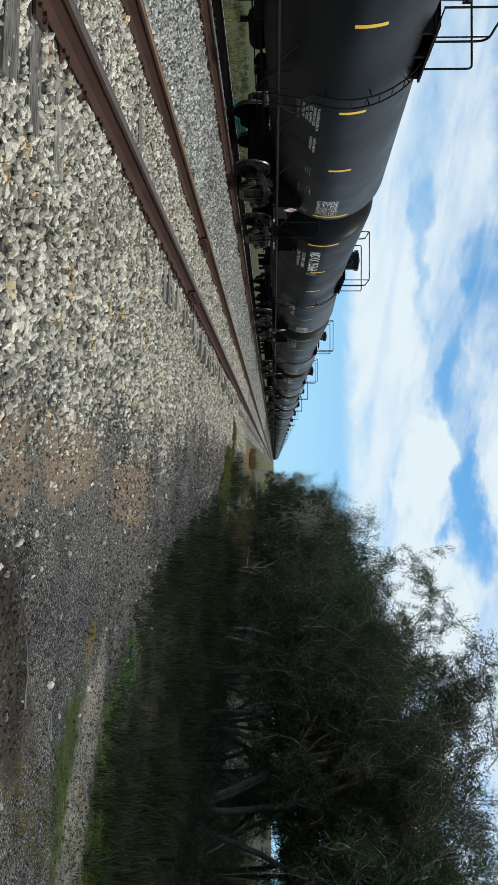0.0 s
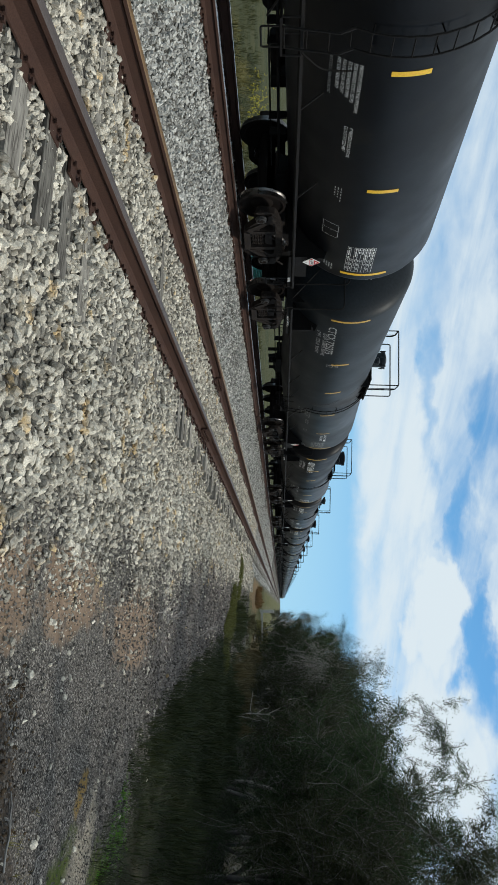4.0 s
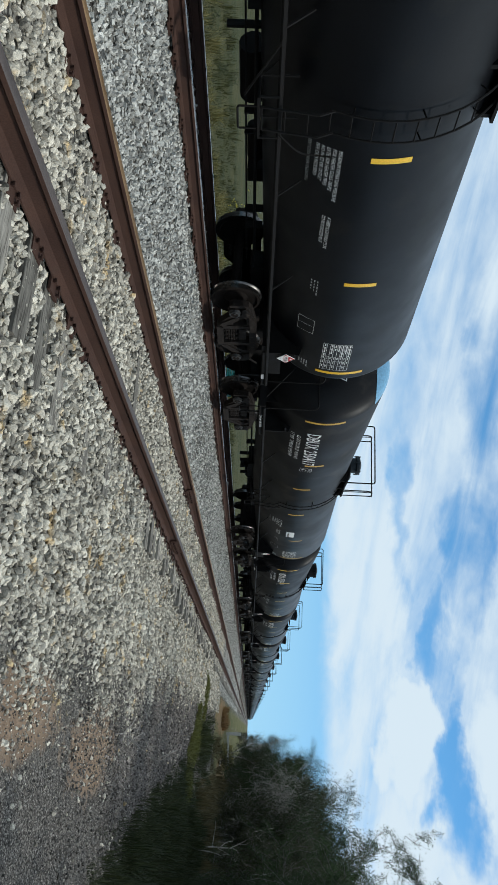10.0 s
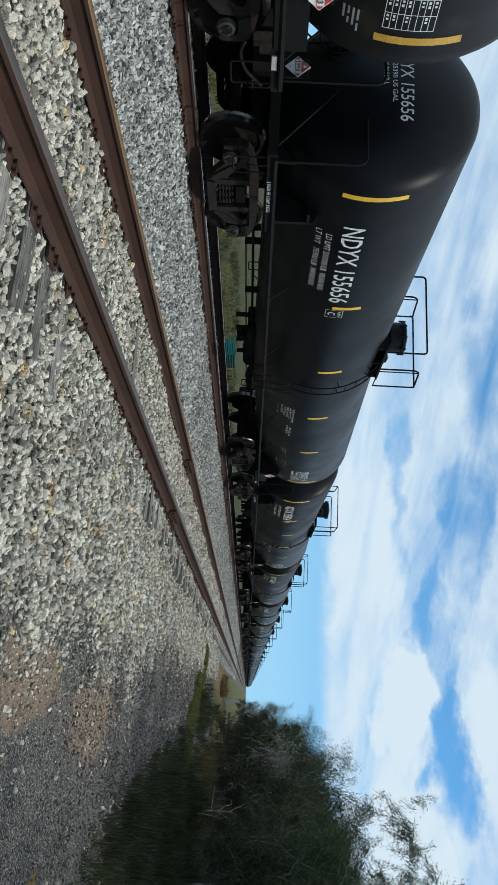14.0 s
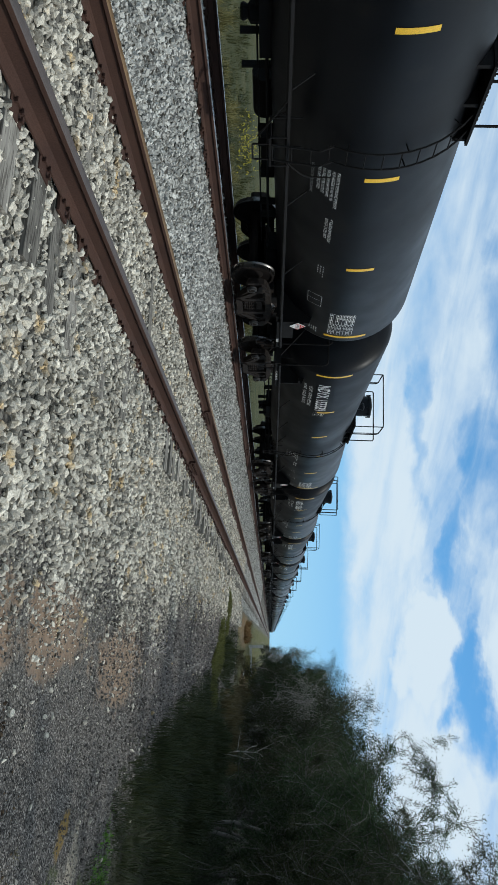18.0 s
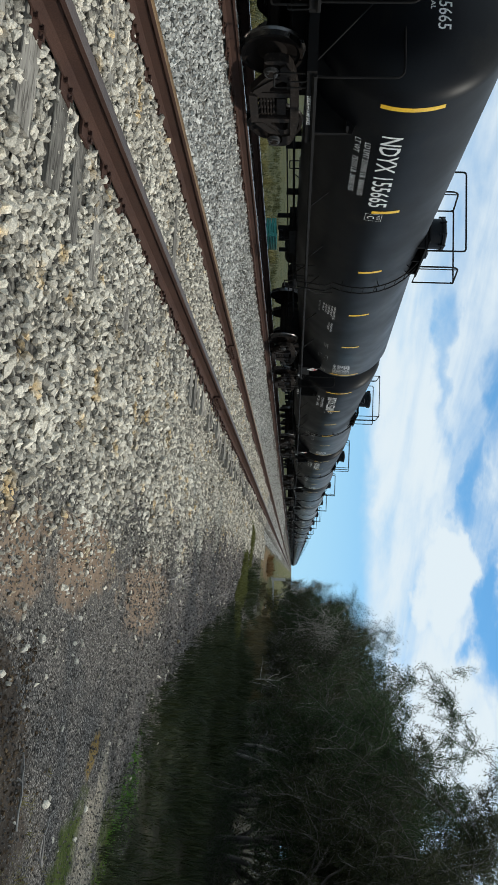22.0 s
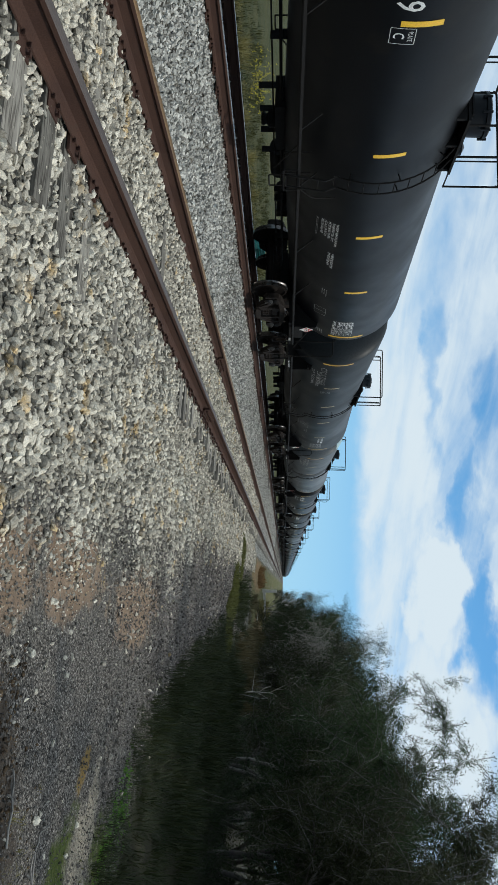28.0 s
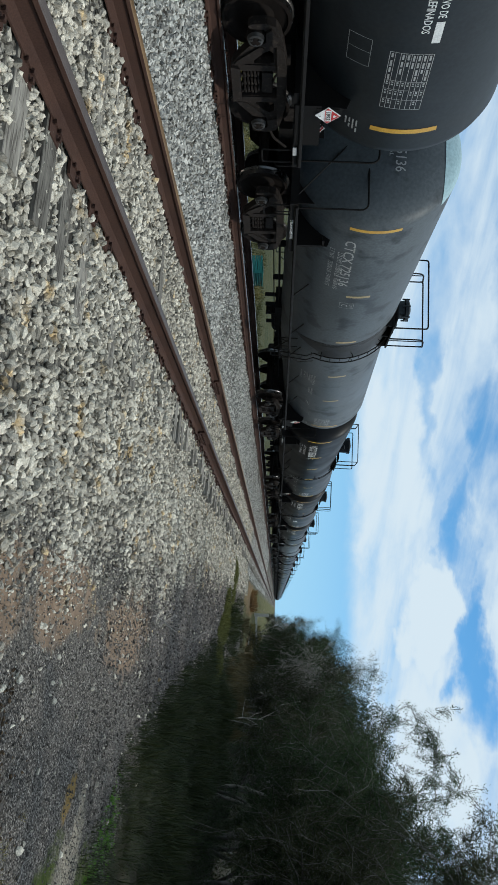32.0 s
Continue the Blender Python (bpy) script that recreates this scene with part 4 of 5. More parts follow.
def hoop_shape(bm):
    pipe(bm, bent([(0.95, 9.92, 3.72), (0.95, 9.92, 4.63), (-0.95, 9.92, 4.63), (-0.95, 9.92, 3.72)], 0.08), 0.021, 6)


def dome_shape(bm):
    z = Z_TANK + R_TANK - 0.1
    lathe(bm, [(0.35, z - 0.08), (0.36, z + 0.50), (0.385, z + 0.51), (0.385, z + 0.57), (0.34, z + 0.60), (0.06, z + 0.66)], 28, "Z", (0, 8.72, 0))
    for k in range(8):
        a = math.pi * (k + 0.5) / 4
        rod(bm, (0.385 * math.cos(a), 8.72 + 0.385 * math.sin(a), z + 0.44), (0.385 * math.cos(a), 8.72 + 0.385 * math.sin(a), z + 0.60), 0.022, 6)
    for x, y in ((0.2, 8.15), (-0.2, 8.05)):
        lathe(bm, [(0.10, z), (0.10, z + 0.22), (0.14, z + 0.23), (0.14, z + 0.28), (0.03, z + 0.33)], 12, "Z", (x, y, 0))


def small_dome_shape(bm):
    z = Z_TANK + R_TANK - 0.1
    lathe(bm, [(0.25, z - 0.08), (0.25, z + 0.40), (0.29, z + 0.42), (0.29, z + 0.50), (0.25, z + 0.53), (0.06, z + 0.58)], 24, "Z", (0, 8.80, 0))
    for k in range(6):
        a = math.pi * (k + 0.5) / 3
        rod(bm, (0.29 * math.cos(a), 8.80 + 0.29 * math.sin(a), z + 0.34), (0.29 * math.cos(a), 8.80 + 0.29 * math.sin(a), z + 0.54), 0.022, 6)
    for x, y in ((0.2, 8.3), (-0.2, 8.2)):
        lathe(bm, [(0.09, z), (0.09, z + 0.20), (0.13, z + 0.21), (0.13, z + 0.26), (0.03, z + 0.31)], 12, "Z", (x, y, 0))


def brake_gear_shape(bm):
    """Pipes, rods and hangers under the belly."""
    pipe(bm, [(0.15, 2.8, 0.72), (0.15, 3.4, 0.76), (0.15, 14.6, 0.76), (0.15, 15.3, 0.72)], 0.026, 6)
    pipe(bm, [(0.05, 3.0, 0.62), (0.05, 15.0, 0.62)], 0.015, 5)
    for y in (4.3, 4.75, 6.6, 11.2, 11.6, 13.4, 13.85):
        box(bm, 0.02, 0.16, y - 0.012, y + 0.012, 0.60, 0.90)
    for y in (7.93, 8.58, 9.21, 9.87):
        box(bm, -0.05, 0.05, y - 0.022, y + 0.022, 0.38, 0.90)
    box(bm, -0.3, 0.3, 8.1, 9.4, 0.66, 0.86)
    lathe(bm, [(0.10, 0.40), (0.12, 0.44), (0.09, 0.50), (0.16, 0.54), (0.16, 0.70)], 14, "Z", (0, 8.88, 0))
    rod(bm, (-0.45, 12.1, 0.74), (-0.45, 12.75, 0.74), 0.13, 14)
    box(bm, -0.65, -0.25, 12.85, 13.15, 0.62, 0.88)
    rod(bm, (-0.5, 10.6, 0.70), (-0.5, 11.5, 0.70), 0.2, 14)


def sill_shape(bm):
    pipe(bm, [(1.47, 0.62, 1.09), (1.47, 17.45, 1.09)], 0.034, 6)


def strut_shape(bm):
    pipe(bm, [(1.47, 0, 1.09), (1.18, -0.02, 1.44)], 0.018, 5)


def placard(car, m, material=None):
    """A diamond of red and white with a flame, a number and a class."""
    def body(bm):
        box(bm, -0.01, 0.0, -0.125, 0.125, -0.125, 0.125, pose(0, 0, 0, 45))
    p = place("placard", shared("placard", body, [PANEL]), car, "red and white diamond hazard placard", m)

    def red(bm):
        for pts in ([(0.0, 0.165), (-0.115, 0.050), (0.115, 0.050)], [(0.120, 0.045), (0.120, -0.030), (0.135, -0.030), (0.163, 0.0)], [(-0.120, 0.045), (-0.163, 0.0), (-0.135, -0.030), (-0.120, -0.030)],
                    [(0.120, -0.030), (-0.120, -0.030), (-0.125, -0.038), (0.125, -0.038)]):
            bm.faces.new([bm.verts.new((0.004, y, z)) for y, z in pts])
    place("red_field", shared("placard_red", red, RED), p)

    def print_(bm):
        me = words("1993", 0.17, 0.062, 0.006)
        me.transform(Matrix(((0, 0, 1, 0.008), (1, 0, 0, -0.085), (0, 1, 0, -0.026), (0, 0, 0, 1))))
        bm.from_mesh(me)
        me = words("3", 0.026, 0.036)
        me.transform(Matrix(((0, 0, 1, 0.008), (1, 0, 0, -0.013), (0, 1, 0, -0.125), (0, 0, 0, 1))))
        bm.from_mesh(me)
    place("lettering", shared("placard_print", print_, INK), p)

    def flame(bm):
        bm.faces.new([bm.verts.new((0.008, y, z)) for y, z in [(-0.022, 0.075), (-0.026, 0.095), (-0.008, 0.105), (0.002, 0.135), (0.016, 0.11), (0.026, 0.095), (0.020, 0.075)]])
    place("flame", shared("placard_flame", flame, PANEL), p)


def chart(key, y0, y1, z0, z1, cols, rows, filled):
    """A stencilled table: white lines, with short bars of print in its cells."""
    def build(bm):
        w = 0.007
        a = [angle_at(z0 + (z1 - z0) * k / rows) for k in range(rows + 1)]
        ys = [y0 + (y1 - y0) * c for c in cols]
        for k in a:
            strip(bm, y0, y1, k - 0.13, k + 0.13, n=1)
        for y in ys:
            strip(bm, y - w / 2, y + w / 2, a[0], a[-1], n=4)
        rng = random.Random(3)
        if filled:
            for k in range(rows):
                for u, v in zip(ys, ys[1:]):
                    if rng.random() < 0.85:
                        w = (v - u - 0.05) / 4
                        for j in range(rng.choice((2, 3, 4)) if v - u > 0.3 else 2):
                            strip(bm, u + 0.02 + j * (w + 0.012), u + 0.02 + j * (w + 0.012) + w * rng.uniform(0.6, 0.95), a[k] + 0.3 * (a[k + 1] - a[k]), a[k] + 0.68 * (a[k + 1] - a[k]), n=1)
    return build


TURNED = pose(0, PITCH, 0, 0, 0, 180)
# load limit in pounds and kilograms and light weight in kilograms, where they can be read
TAPES = {2: (1.33, 4.7, 7.68, 10.72, 13.72, 16.66), 4: (1.33, 4.44, 6.66, 9.62, 13.42, 16.62), 11: (1.33, 4.2, 7.02, 10.0, 13.22, 16.4), 12: (1.33, 4.3, 7.24, 10.22, 12.9, 16.5)}
WEIGHTS = {3: (210800, 95600, 34100), 4: (211100, 95750, 33950), 5: (210100, 95300, 34450), 6: (210200, 95300, 34400), 7: (210700, 95550, 34150), 8: (210900, 95650, 34050), 9: (210600, 95500, 34200)}


def tank_car(k, style, mark, lod):
    """One tank car; k counts from the first that passes."""
    paint = {"black": BLACK, "brown": BROWNED, "grey": GREY, "faded": DUSTY}[style]
    label = {"black": "black tank car with yellow tape strips and white stencils", "grey": "dusty grey tank car with a dark spill below its dome",
             "brown": "black tank car with brown dust and a white decal", "faded": "faded black tank car with dark stains and yellow tape"}[style]
    car = stand("tank_car", label, "tank car", pose(FAR_X, k * PITCH, FAR_TOP), group="cars of the train")
    # some cars run with their other end first
    turned = k in (4, 5, 8, 10, 11, 12, 14, 17)
    small = k in (2, 4, 11, 12, 16)
    side = pose(0, -1.5 if turned else 0.0, 0)
    top = pose(0, 17.46, 0, 0, 0, 180) if turned else pose(0, 0, 0)
    place("tank", shared("tank_" + style + ("_far" if lod == 2 else ""), (lambda bm: tank_shape(bm, 96 if lod < 2 else 28)), paint, True), car)
    place("manway_dome", shared("dome_" + style + str(small), small_dome_shape if small else dome_shape, paint if style == "black" else DUSTY, True), car, m=top)
    wheels = []
    for y in TRUCKS:
        wheels += bogie(car, y, lod)
    for m in (pose(0, 0, 0), TURNED):
        place("end_frame", shared("end_frame", end_shape, IRON), car, m=m)
        if lod < 2:
            place("coupler", shared("coupler", coupler_shape, CAST), car, m=m)
            place("end_railing", shared("end_railing", railing_shape, IRON), car, m=m)
        place("side_pipe", shared("side_pipe", sill_shape, IRON), car, m=m)
    if small:
        place("guard_rail", shared("short_guard_rail", lambda bm: guard_rail_shape(bm, 8.55, 9.10), IRON), car, m=top)
    else:
        place("guard_rail", shared("guard_rail", guard_rail_shape, IRON), car, m=top)
    place("hoop", shared("hoop", hoop_shape, IRON), car, m=top)
    worn = style in ("faded", "grey")
    tape = OCHRE if worn or style == "brown" else YELLOW
    for i, y in enumerate(TAPES.get(k, (1.33, 4.58, 7.52, 10.46, 13.35, 16.62))):
        a0, a1 = (-11, 25) if i in (0, 5) else (-11, 8.5) if k == 4 and i in (2, 3) else (-3.5, 16)
        if worn and i not in (0, 5) and k != 2:
            tape = WORN_TAPE
        elif worn:
            tape = OCHRE
        place("tape_strip", shared("tape_strip_%d_%d_" % (i, k if k in TAPES else 0) + tape.name, (lambda bm: strip(bm, y - 0.048, y + 0.048, a0, a1, 0.005, 6)), tape), car)
    if lod == 2:
        return car, []
    other = pose(0, 19.65, 0, 0, 0, 180)       # the same across the car
    decks = pose(0, 0, 0) if not turned else pose(0, -1.35, 0)
    for m, n in ((side, decks), (side @ other, decks @ pose(0, 18.9, 0, 0, 0, 180))):
        place("ladder", shared("ladder", ladder_shape, IRON), car, m=m)
        place("step", shared("step", step_shape, IRON), car, m=m)
        place("walkway", shared("walkway", walkway_shape, IRON), car, m=n)
    place("grating", shared("grating", grating_shape, IRON), car, m=decks)["kind"] = "stuff"
    place("brake_gear", shared("brake_gear", brake_gear_shape, IRON), car)
    place("brake_wheel", shared("brake_wheel", brake_wheel_shape, IRON), car, m=pose(-0.6, 0.62, 1.9))
    for y in (4.5, 6.9, 8.6, 11.3, 13.7):
        place("strut", shared("strut", strut_shape, IRON), car, m=pose(0, y, 0))
        place("strut", MESH["strut"], car, m=pose(0, y, 0, 0, 0, 180))
    white = PALE if worn else WHITE
    if worn:
        lettering(mark, 1.80, 3.80, 2.03, 2.24, car, GHOST if k == 11 else white, 0.004)
    else:
        lettering(mark, 2.06, 4.37, 2.16, 2.50, car, white, 0.003)
    head_lettering(mark, -0.57, 0.68, 2.76, 2.95, car, white)
    head_lettering("CAPY 25390 US GAL", -0.53, 0.41, 2.65, 2.72, car, white)
    head_lettering("CAPY 96112 L", -0.43, 0.15, 2.53, 2.60, car, white)
    place("chart", shared("chart_" + white.name, chart("c", 15.42, 16.48, 2.13, 2.66, (0, 0.48, 0.64, 0.82, 1), 8, True), white), car, m=pose(0, -0.58 if k == 11 else 0.0, 0))["kind"] = "stuff"
    if k != 2:
        place("notice_frame", shared("notice_" + white.name, chart("n", 14.74, 15.22, 1.62, 1.90, (0, 0.48, 1), 1, False), white), car)["kind"] = "stuff"
    placard(car, pose(1.50, 16.12, 1.45))
    placard(car, pose(0.0, 0.545, 1.33, 0, 0, -90))
    place("tag", shared("tag", lambda bm: box(bm, 1.45, 1.468, 16.96, 17.16, 0.985, 1.045), CAP_LIGHT), car, "pale grey plastic identification tag")
    place("placard_holder", shared("placard_holder", lambda bm: (box(bm, 1.45, 1.475, 15.95, 16.87, 1.00, 1.36), box(bm, 1.455, 1.485, 16.0, 16.24, 1.30, 1.60)), IRON), car)
    place("placard_holder", shared("end_holder", lambda bm: box(bm, -0.16, 0.16, 0.56, 0.60, 1.08, 1.50), IRON), car)
    load, load_kg, tare_kg = WEIGHTS.get(k, (210800, 95600, 34100))
    lettering("LD LMT %d LB  %d KG" % (load, load_kg), 2.36, 4.04, 1.93, 2.03, car, white)
    lettering("LT WT   %d LB  %d KG" % (286000 - load, tare_kg), 2.31, 3.99, 1.77, 1.87, car, white)
    place("plate_frame", shared("plate_" + white.name, chart("p", 4.66, 4.93, 2.15, 2.46, (0, 1), 1, False), white), car)["kind"] = "stuff"
    lettering("PLATE", 4.71, 4.88, 2.37, 2.43, car, white)
    lettering("C", 4.74, 4.84, 2.19, 2.33, car, white, 0.003)
    s = 10.68 if style == "brown" else 10.05 if k in (5, 8, 10) else 10.40
    lettering("MAXIMUM OPERATING PRESSURE\nFOR HEATER COILS 150 PSI\nEXTERIOR HEATER PIPES\nNO INLET OR OUTLET\nPIPE CAPS REQUIRED", s, s + 0.98, 1.56, 1.94, car, white)
    lettering("VENT COILS WHEN UNLOADING", s, s + 0.80, 1.47, 1.52, car, PALE)
    lettering("4\" FIBERGLASS INSULATION\nDO NOT EXCEED 400 F", s + 1.35, s + 2.10, 1.76, 1.90, car, white)
    place("small_print", bars_mesh("sp1" + white.name, [(0.06, 0.04, 0.08, 0.05, 0.07), (0.07, 0.05, 0.06, 0.04), (0.05, 0.05, 0.06, 0.03)], 13.45, 1.84, PALE, 0.018, 0.05), car)["kind"] = "stuff"
    place("small_print", bars_mesh("sp2" + white.name, [(0.14, 0.10), (0.22,), (0.10, 0.08), (0.16,)], 16.36, 1.86, PALE, 0.022, 0.05), car)["kind"] = "stuff"
    if style == "brown":
        decal = place("decal", shared("decal", lambda bm: strip(bm, 12.06, 12.81, -8.7, 2.3, 0.005, 4), PANEL), car, "white decal with lines of print")
        place("print", bars_mesh("decal_print", [(0.30, 0.28), (0.2, 0.3), (0.36, 0.2)], 12.12, 2.36, INK, 0.03, 0.05), decal)["kind"] = "stuff"
        place("print", shared("decal_bold", lambda bm: [strip(bm, 12.11 + 0.055 * i, 12.15 + 0.055 * i, -7.0, -4.6, 0.009, 1) for i in range(12) if i not in (3, 7)], INK), decal)["kind"] = "stuff"
    if k in (4, 12):
        place("head_cap", shared("head_cap_%d" % k, head_cap_shape, SKY_BLUE if k == 4 else PALE_BLUE, True), car, "pale blue painted cap on the upper head")
    if k in (2, 11):
        u = TAPES[k][4] + 0.22
        lettering("USO EXCLUSIVO DE", u, u + 0.81, 2.58, 2.68, car, WHITE, 0.004)
        place("small_print", shared("brand_bar_%d" % k, lambda bm: strip(bm, u + 0.87, u + 1.21, angle_at(2.58), angle_at(2.68), 0.004, 2), WHITE), car)
        lettering("PARA REFINADOS", u + 0.2, u + 1.05, 2.43, 2.53, car, WHITE, 0.004)
    def sill_words(bm):
        me = words("2 INCH HF COMP SHOES", 0.72, 0.06, 0.006)
        me.transform(Matrix(((0, 0, 1, 1.456), (1, 0, 0, 1.12), (0, 1, 0, 0.987), (0, 0, 0, 1))))
        bm.from_mesh(me)
    place("lettering", shared("sill_words", sill_words, WHITE), car)["kind"] = "stuff"
    return car, wheels


def spill(car, y0, y1, low, seed):
    """A dark dried spill that runs down from the dome."""
    rng = random.Random(seed)
    bm = bmesh.new()
    n, m = 40, 56
    grid = []
    for i in range(n + 1):
        u = i / n
        end = 75 - (75 - low) * (1 - abs(2 * u - 1) ** 3) * (0.88 + 0.12 * math.sin(u * 11 + seed)) + rng.uniform(-1.5, 1.5)
        y = y0 + (y1 - y0) * u
        grid.append([bm.verts.new(on_tank(y + 0.04 * math.sin(j * 0.45 + i * 0.6), 88 + (end - 88) * j / m, 0.006)) for j in range(m + 1)])
    for a, b in zip(grid, grid[1:]):
        for j in range(m):
            bm.faces.new((a[j], b[j], b[j + 1], a[j + 1]))
    bmesh.ops.recalc_face_normals(bm, faces=bm.faces[:])
    part("dried_spill", bm, STAIN, car, "dark dried spill")


TRAIN = {-1: ("black", "NDYX 155672"), 0: ("black", "NDYX 155668"), 1: ("black", "NDYX 155666"), 2: ("faded", "CTCX 725275"), 3: ("black", "NDYX 155634"), 4: ("brown", "DBUX 250417"),
         5: ("black", "NDYX 155656"), 6: ("black", "NDYX 155824"), 7: ("black", "NDYX 155581"), 8: ("black", "NDYX 155665"), 9: ("black", "NDYX 155608"),
         10: ("black", "NDYX 155659"), 11: ("faded", "CTCX 725267"), 12: ("grey", "CTCX 725136"),
         14: ("brown", "NDYX 155600"), 16: ("grey", "NDYX 155600")}
CARS = []
for k in range(-1, 46):
    style, mark = TRAIN.get(k, ("black", "NDYX 155600"))
    CARS.append((k, *tank_car(k, style, mark, 0 if k < 14 else 1 if k < 20 else 2)))
by_k = {k: car for k, car, _ in CARS}
spill(by_k[2], 8.35, 10.1, -18, 2)
spill(by_k[12], 7.2, 8.7, -52, 4)


# ---- trees, brush and grass ----
def leaf_material(name, c1, c2, rough=0.6, glow=0.35):
    m = bpy.data.materials.new(name)
    m.use_nodes = True
    nt = m.node_tree
    bsdf, out = nt.nodes["Principled BSDF"], nt.nodes["Material Output"]
    geo = nt.nodes.new("ShaderNodeNewGeometry")
    info = nt.nodes.new("ShaderNodeObjectInfo")
    mix = nt.nodes.new("ShaderNodeMix")
    mix.data_type = "RGBA"
    mix.inputs[6].default_value, mix.inputs[7].default_value = (*c1, 1), (*c2, 1)
    nt.links.new(geo.outputs["Random Per Island"], mix.inputs[0])
    hsv = nt.nodes.new("ShaderNodeHueSaturation")
    r = nt.nodes.new("ShaderNodeMapRange")
    r.inputs[3].default_value, r.inputs[4].default_value = 0.75, 1.2
    nt.links.new(info.outputs["Random"], r.inputs[0])
    nt.links.new(r.outputs[0], hsv.inputs["Value"])
    nt.links.new(mix.outputs[2], hsv.inputs["Color"])
    nt.links.new(hsv.outputs[0], bsdf.inputs["Base Color"])
    bsdf.inputs["Roughness"].default_value, bsdf.inputs["Specular IOR Level"].default_value = rough, 0.25
    thin = nt.nodes.new("ShaderNodeBsdfTranslucent")
    nt.links.new(hsv.outputs[0], thin.inputs[0])
    both = nt.nodes.new("ShaderNodeMixShader")
    both.inputs[0].default_value = glow
    nt.links.new(bsdf.outputs[0], both.inputs[1]), nt.links.new(thin.outputs[0], both.inputs[2])
    nt.links.new(both.outputs[0], out.inputs[0])
    return m


BARK = surf("grey_bark", (0.095, 0.086, 0.080), (0.19, 0.174, 0.16), 6.0, 0.9, 0.0, 0.006, 40)
TWIG = surf("dark_twigs", (0.035, 0.030, 0.026), (0.08, 0.07, 0.06), 6.0, 0.9, 0.0, 0.004, 40)
DEAD = surf("bleached_dead_wood", (0.24, 0.22, 0.20), (0.34, 0.32, 0.29), 6.0, 0.9, 0.0, 0.004, 40)
LEAF = leaf_material("dark_feathery_leaves", (0.017, 0.034, 0.012), (0.052, 0.078, 0.030))
LEAF3 = leaf_material("olive_feathery_leaves", (0.030, 0.037, 0.018), (0.074, 0.080, 0.038))
LEAF2 = leaf_material("bushy_green_leaves", (0.018, 0.036, 0.011), (0.046, 0.078, 0.022))
# dark green grass, its colour deepened to stand for the shade of trees
GRASS_DARK = leaf_material("dark_grass_with_shade", (0.017, 0.028, 0.010), (0.050, 0.057, 0.022))
GRASS_GREEN = leaf_material("fresh_green_grass", (0.10, 0.27, 0.018), (0.17, 0.34, 0.04))
GRASS_FIELD = leaf_material("olive_field_grass", (0.032, 0.040, 0.010), (0.085, 0.083, 0.025))
GRASS_OLIVE = leaf_material("short_olive_grass", (0.075, 0.085, 0.02), (0.15, 0.15, 0.045))
STRAW_DULL = leaf_material("dull_brown_weeds", (0.07, 0.06, 0.028), (0.15, 0.125, 0.06))
STRAW_BROWN = leaf_material("tawny_dry_weeds", (0.13, 0.075, 0.030), (0.24, 0.15, 0.065))
STRAW = leaf_material("dry_straw_grass", (0.14, 0.125, 0.04), (0.27, 0.235, 0.09))


def sheet(name, V, F, material):
    """A mesh from arrays of corners and of faces that all have as many sides."""
    V, F = np.asarray(V, np.float32), np.asarray(F, np.int32)
    me = bpy.data.meshes.new(name)
    me.vertices.add(len(V))
    me.vertices.foreach_set("co", V.reshape(-1))
    me.loops.add(F.size)
    me.loops.foreach_set("vertex_index", F.reshape(-1))
    me.polygons.add(len(F))
    me.polygons.foreach_set("loop_start", (np.arange(len(F)) * F.shape[1]).astype(np.int32))
    me.update(calc_edges=True)
    me.materials.append(material)
    return me


def unit(v):
    return v / (np.linalg.norm(v, axis=-1, keepdims=True) + 1e-9)


def grow(rng, start, way, length, radius, level, segs, tips, droop, levels, spread):
    """One crooked branch and its side branches: pieces (a, b, ra, rb), and the twigs on which leaves sit."""
    n = (6, 5, 4, 3)[min(level, 3)]
    p, d = np.array(start, float), unit(np.array(way, float))
    bend = rng.normal(0, 0.16 + 0.07 * level, 3)
    for i in range(n):
        bend = bend * 0.5 + rng.normal(0, 0.17 + 0.07 * level, 3)
        d = unit(d + bend + np.array([0, 0, droop * (level > 1) * i]))
        q = p + d * length / n
        ra, rb = radius * (1 - 0.8 * i / n), radius * (1 - 0.8 * (i + 1) / n)
        segs.append((p, q, ra, rb))
        if level >= levels - 1:
            tips.append((p, q))
        if level < levels and (i > 1 or level > 0):
            for _ in range(2 if level == 0 else 1 + (rng.random() < 0.55)):
                side = unit(np.cross(d, rng.normal(0, 1, 3)))
                a = rng.uniform(*spread)
                grow(rng, p + (q - p) * rng.random(), d * math.cos(a) + side * math.sin(a), length * rng.uniform(0.36, 0.62) * (1.0 if level < 2 else 0.8), rb * 0.7, level + 1, segs, tips, droop, levels, spread)
        p = q


def limbs_mesh(name, segs, material, least=0.0):
    V, F = [], []
    for a, b, ra, rb in segs:
        if ra < least:
            continue
        k = 6 if ra > 0.04 else 3
        d = unit(b - a)
        s = unit(np.cross(d, (0.3, 0.5, 0.81)))
        u = np.cross(d, s)
        i0 = len(V)
        for c, r in ((a, max(ra, 0.0065)), (b, max(rb, 0.005))):
            for j in range(k):
                t = 2 * math.pi * j / k
                V.append(c + r * (math.cos(t) * s + math.sin(t) * u))
        F += [(i0 + j, i0 + (j + 1) % k, i0 + k + (j + 1) % k, i0 + k + j) for j in range(k)]
    return sheet(name, V, F, material)


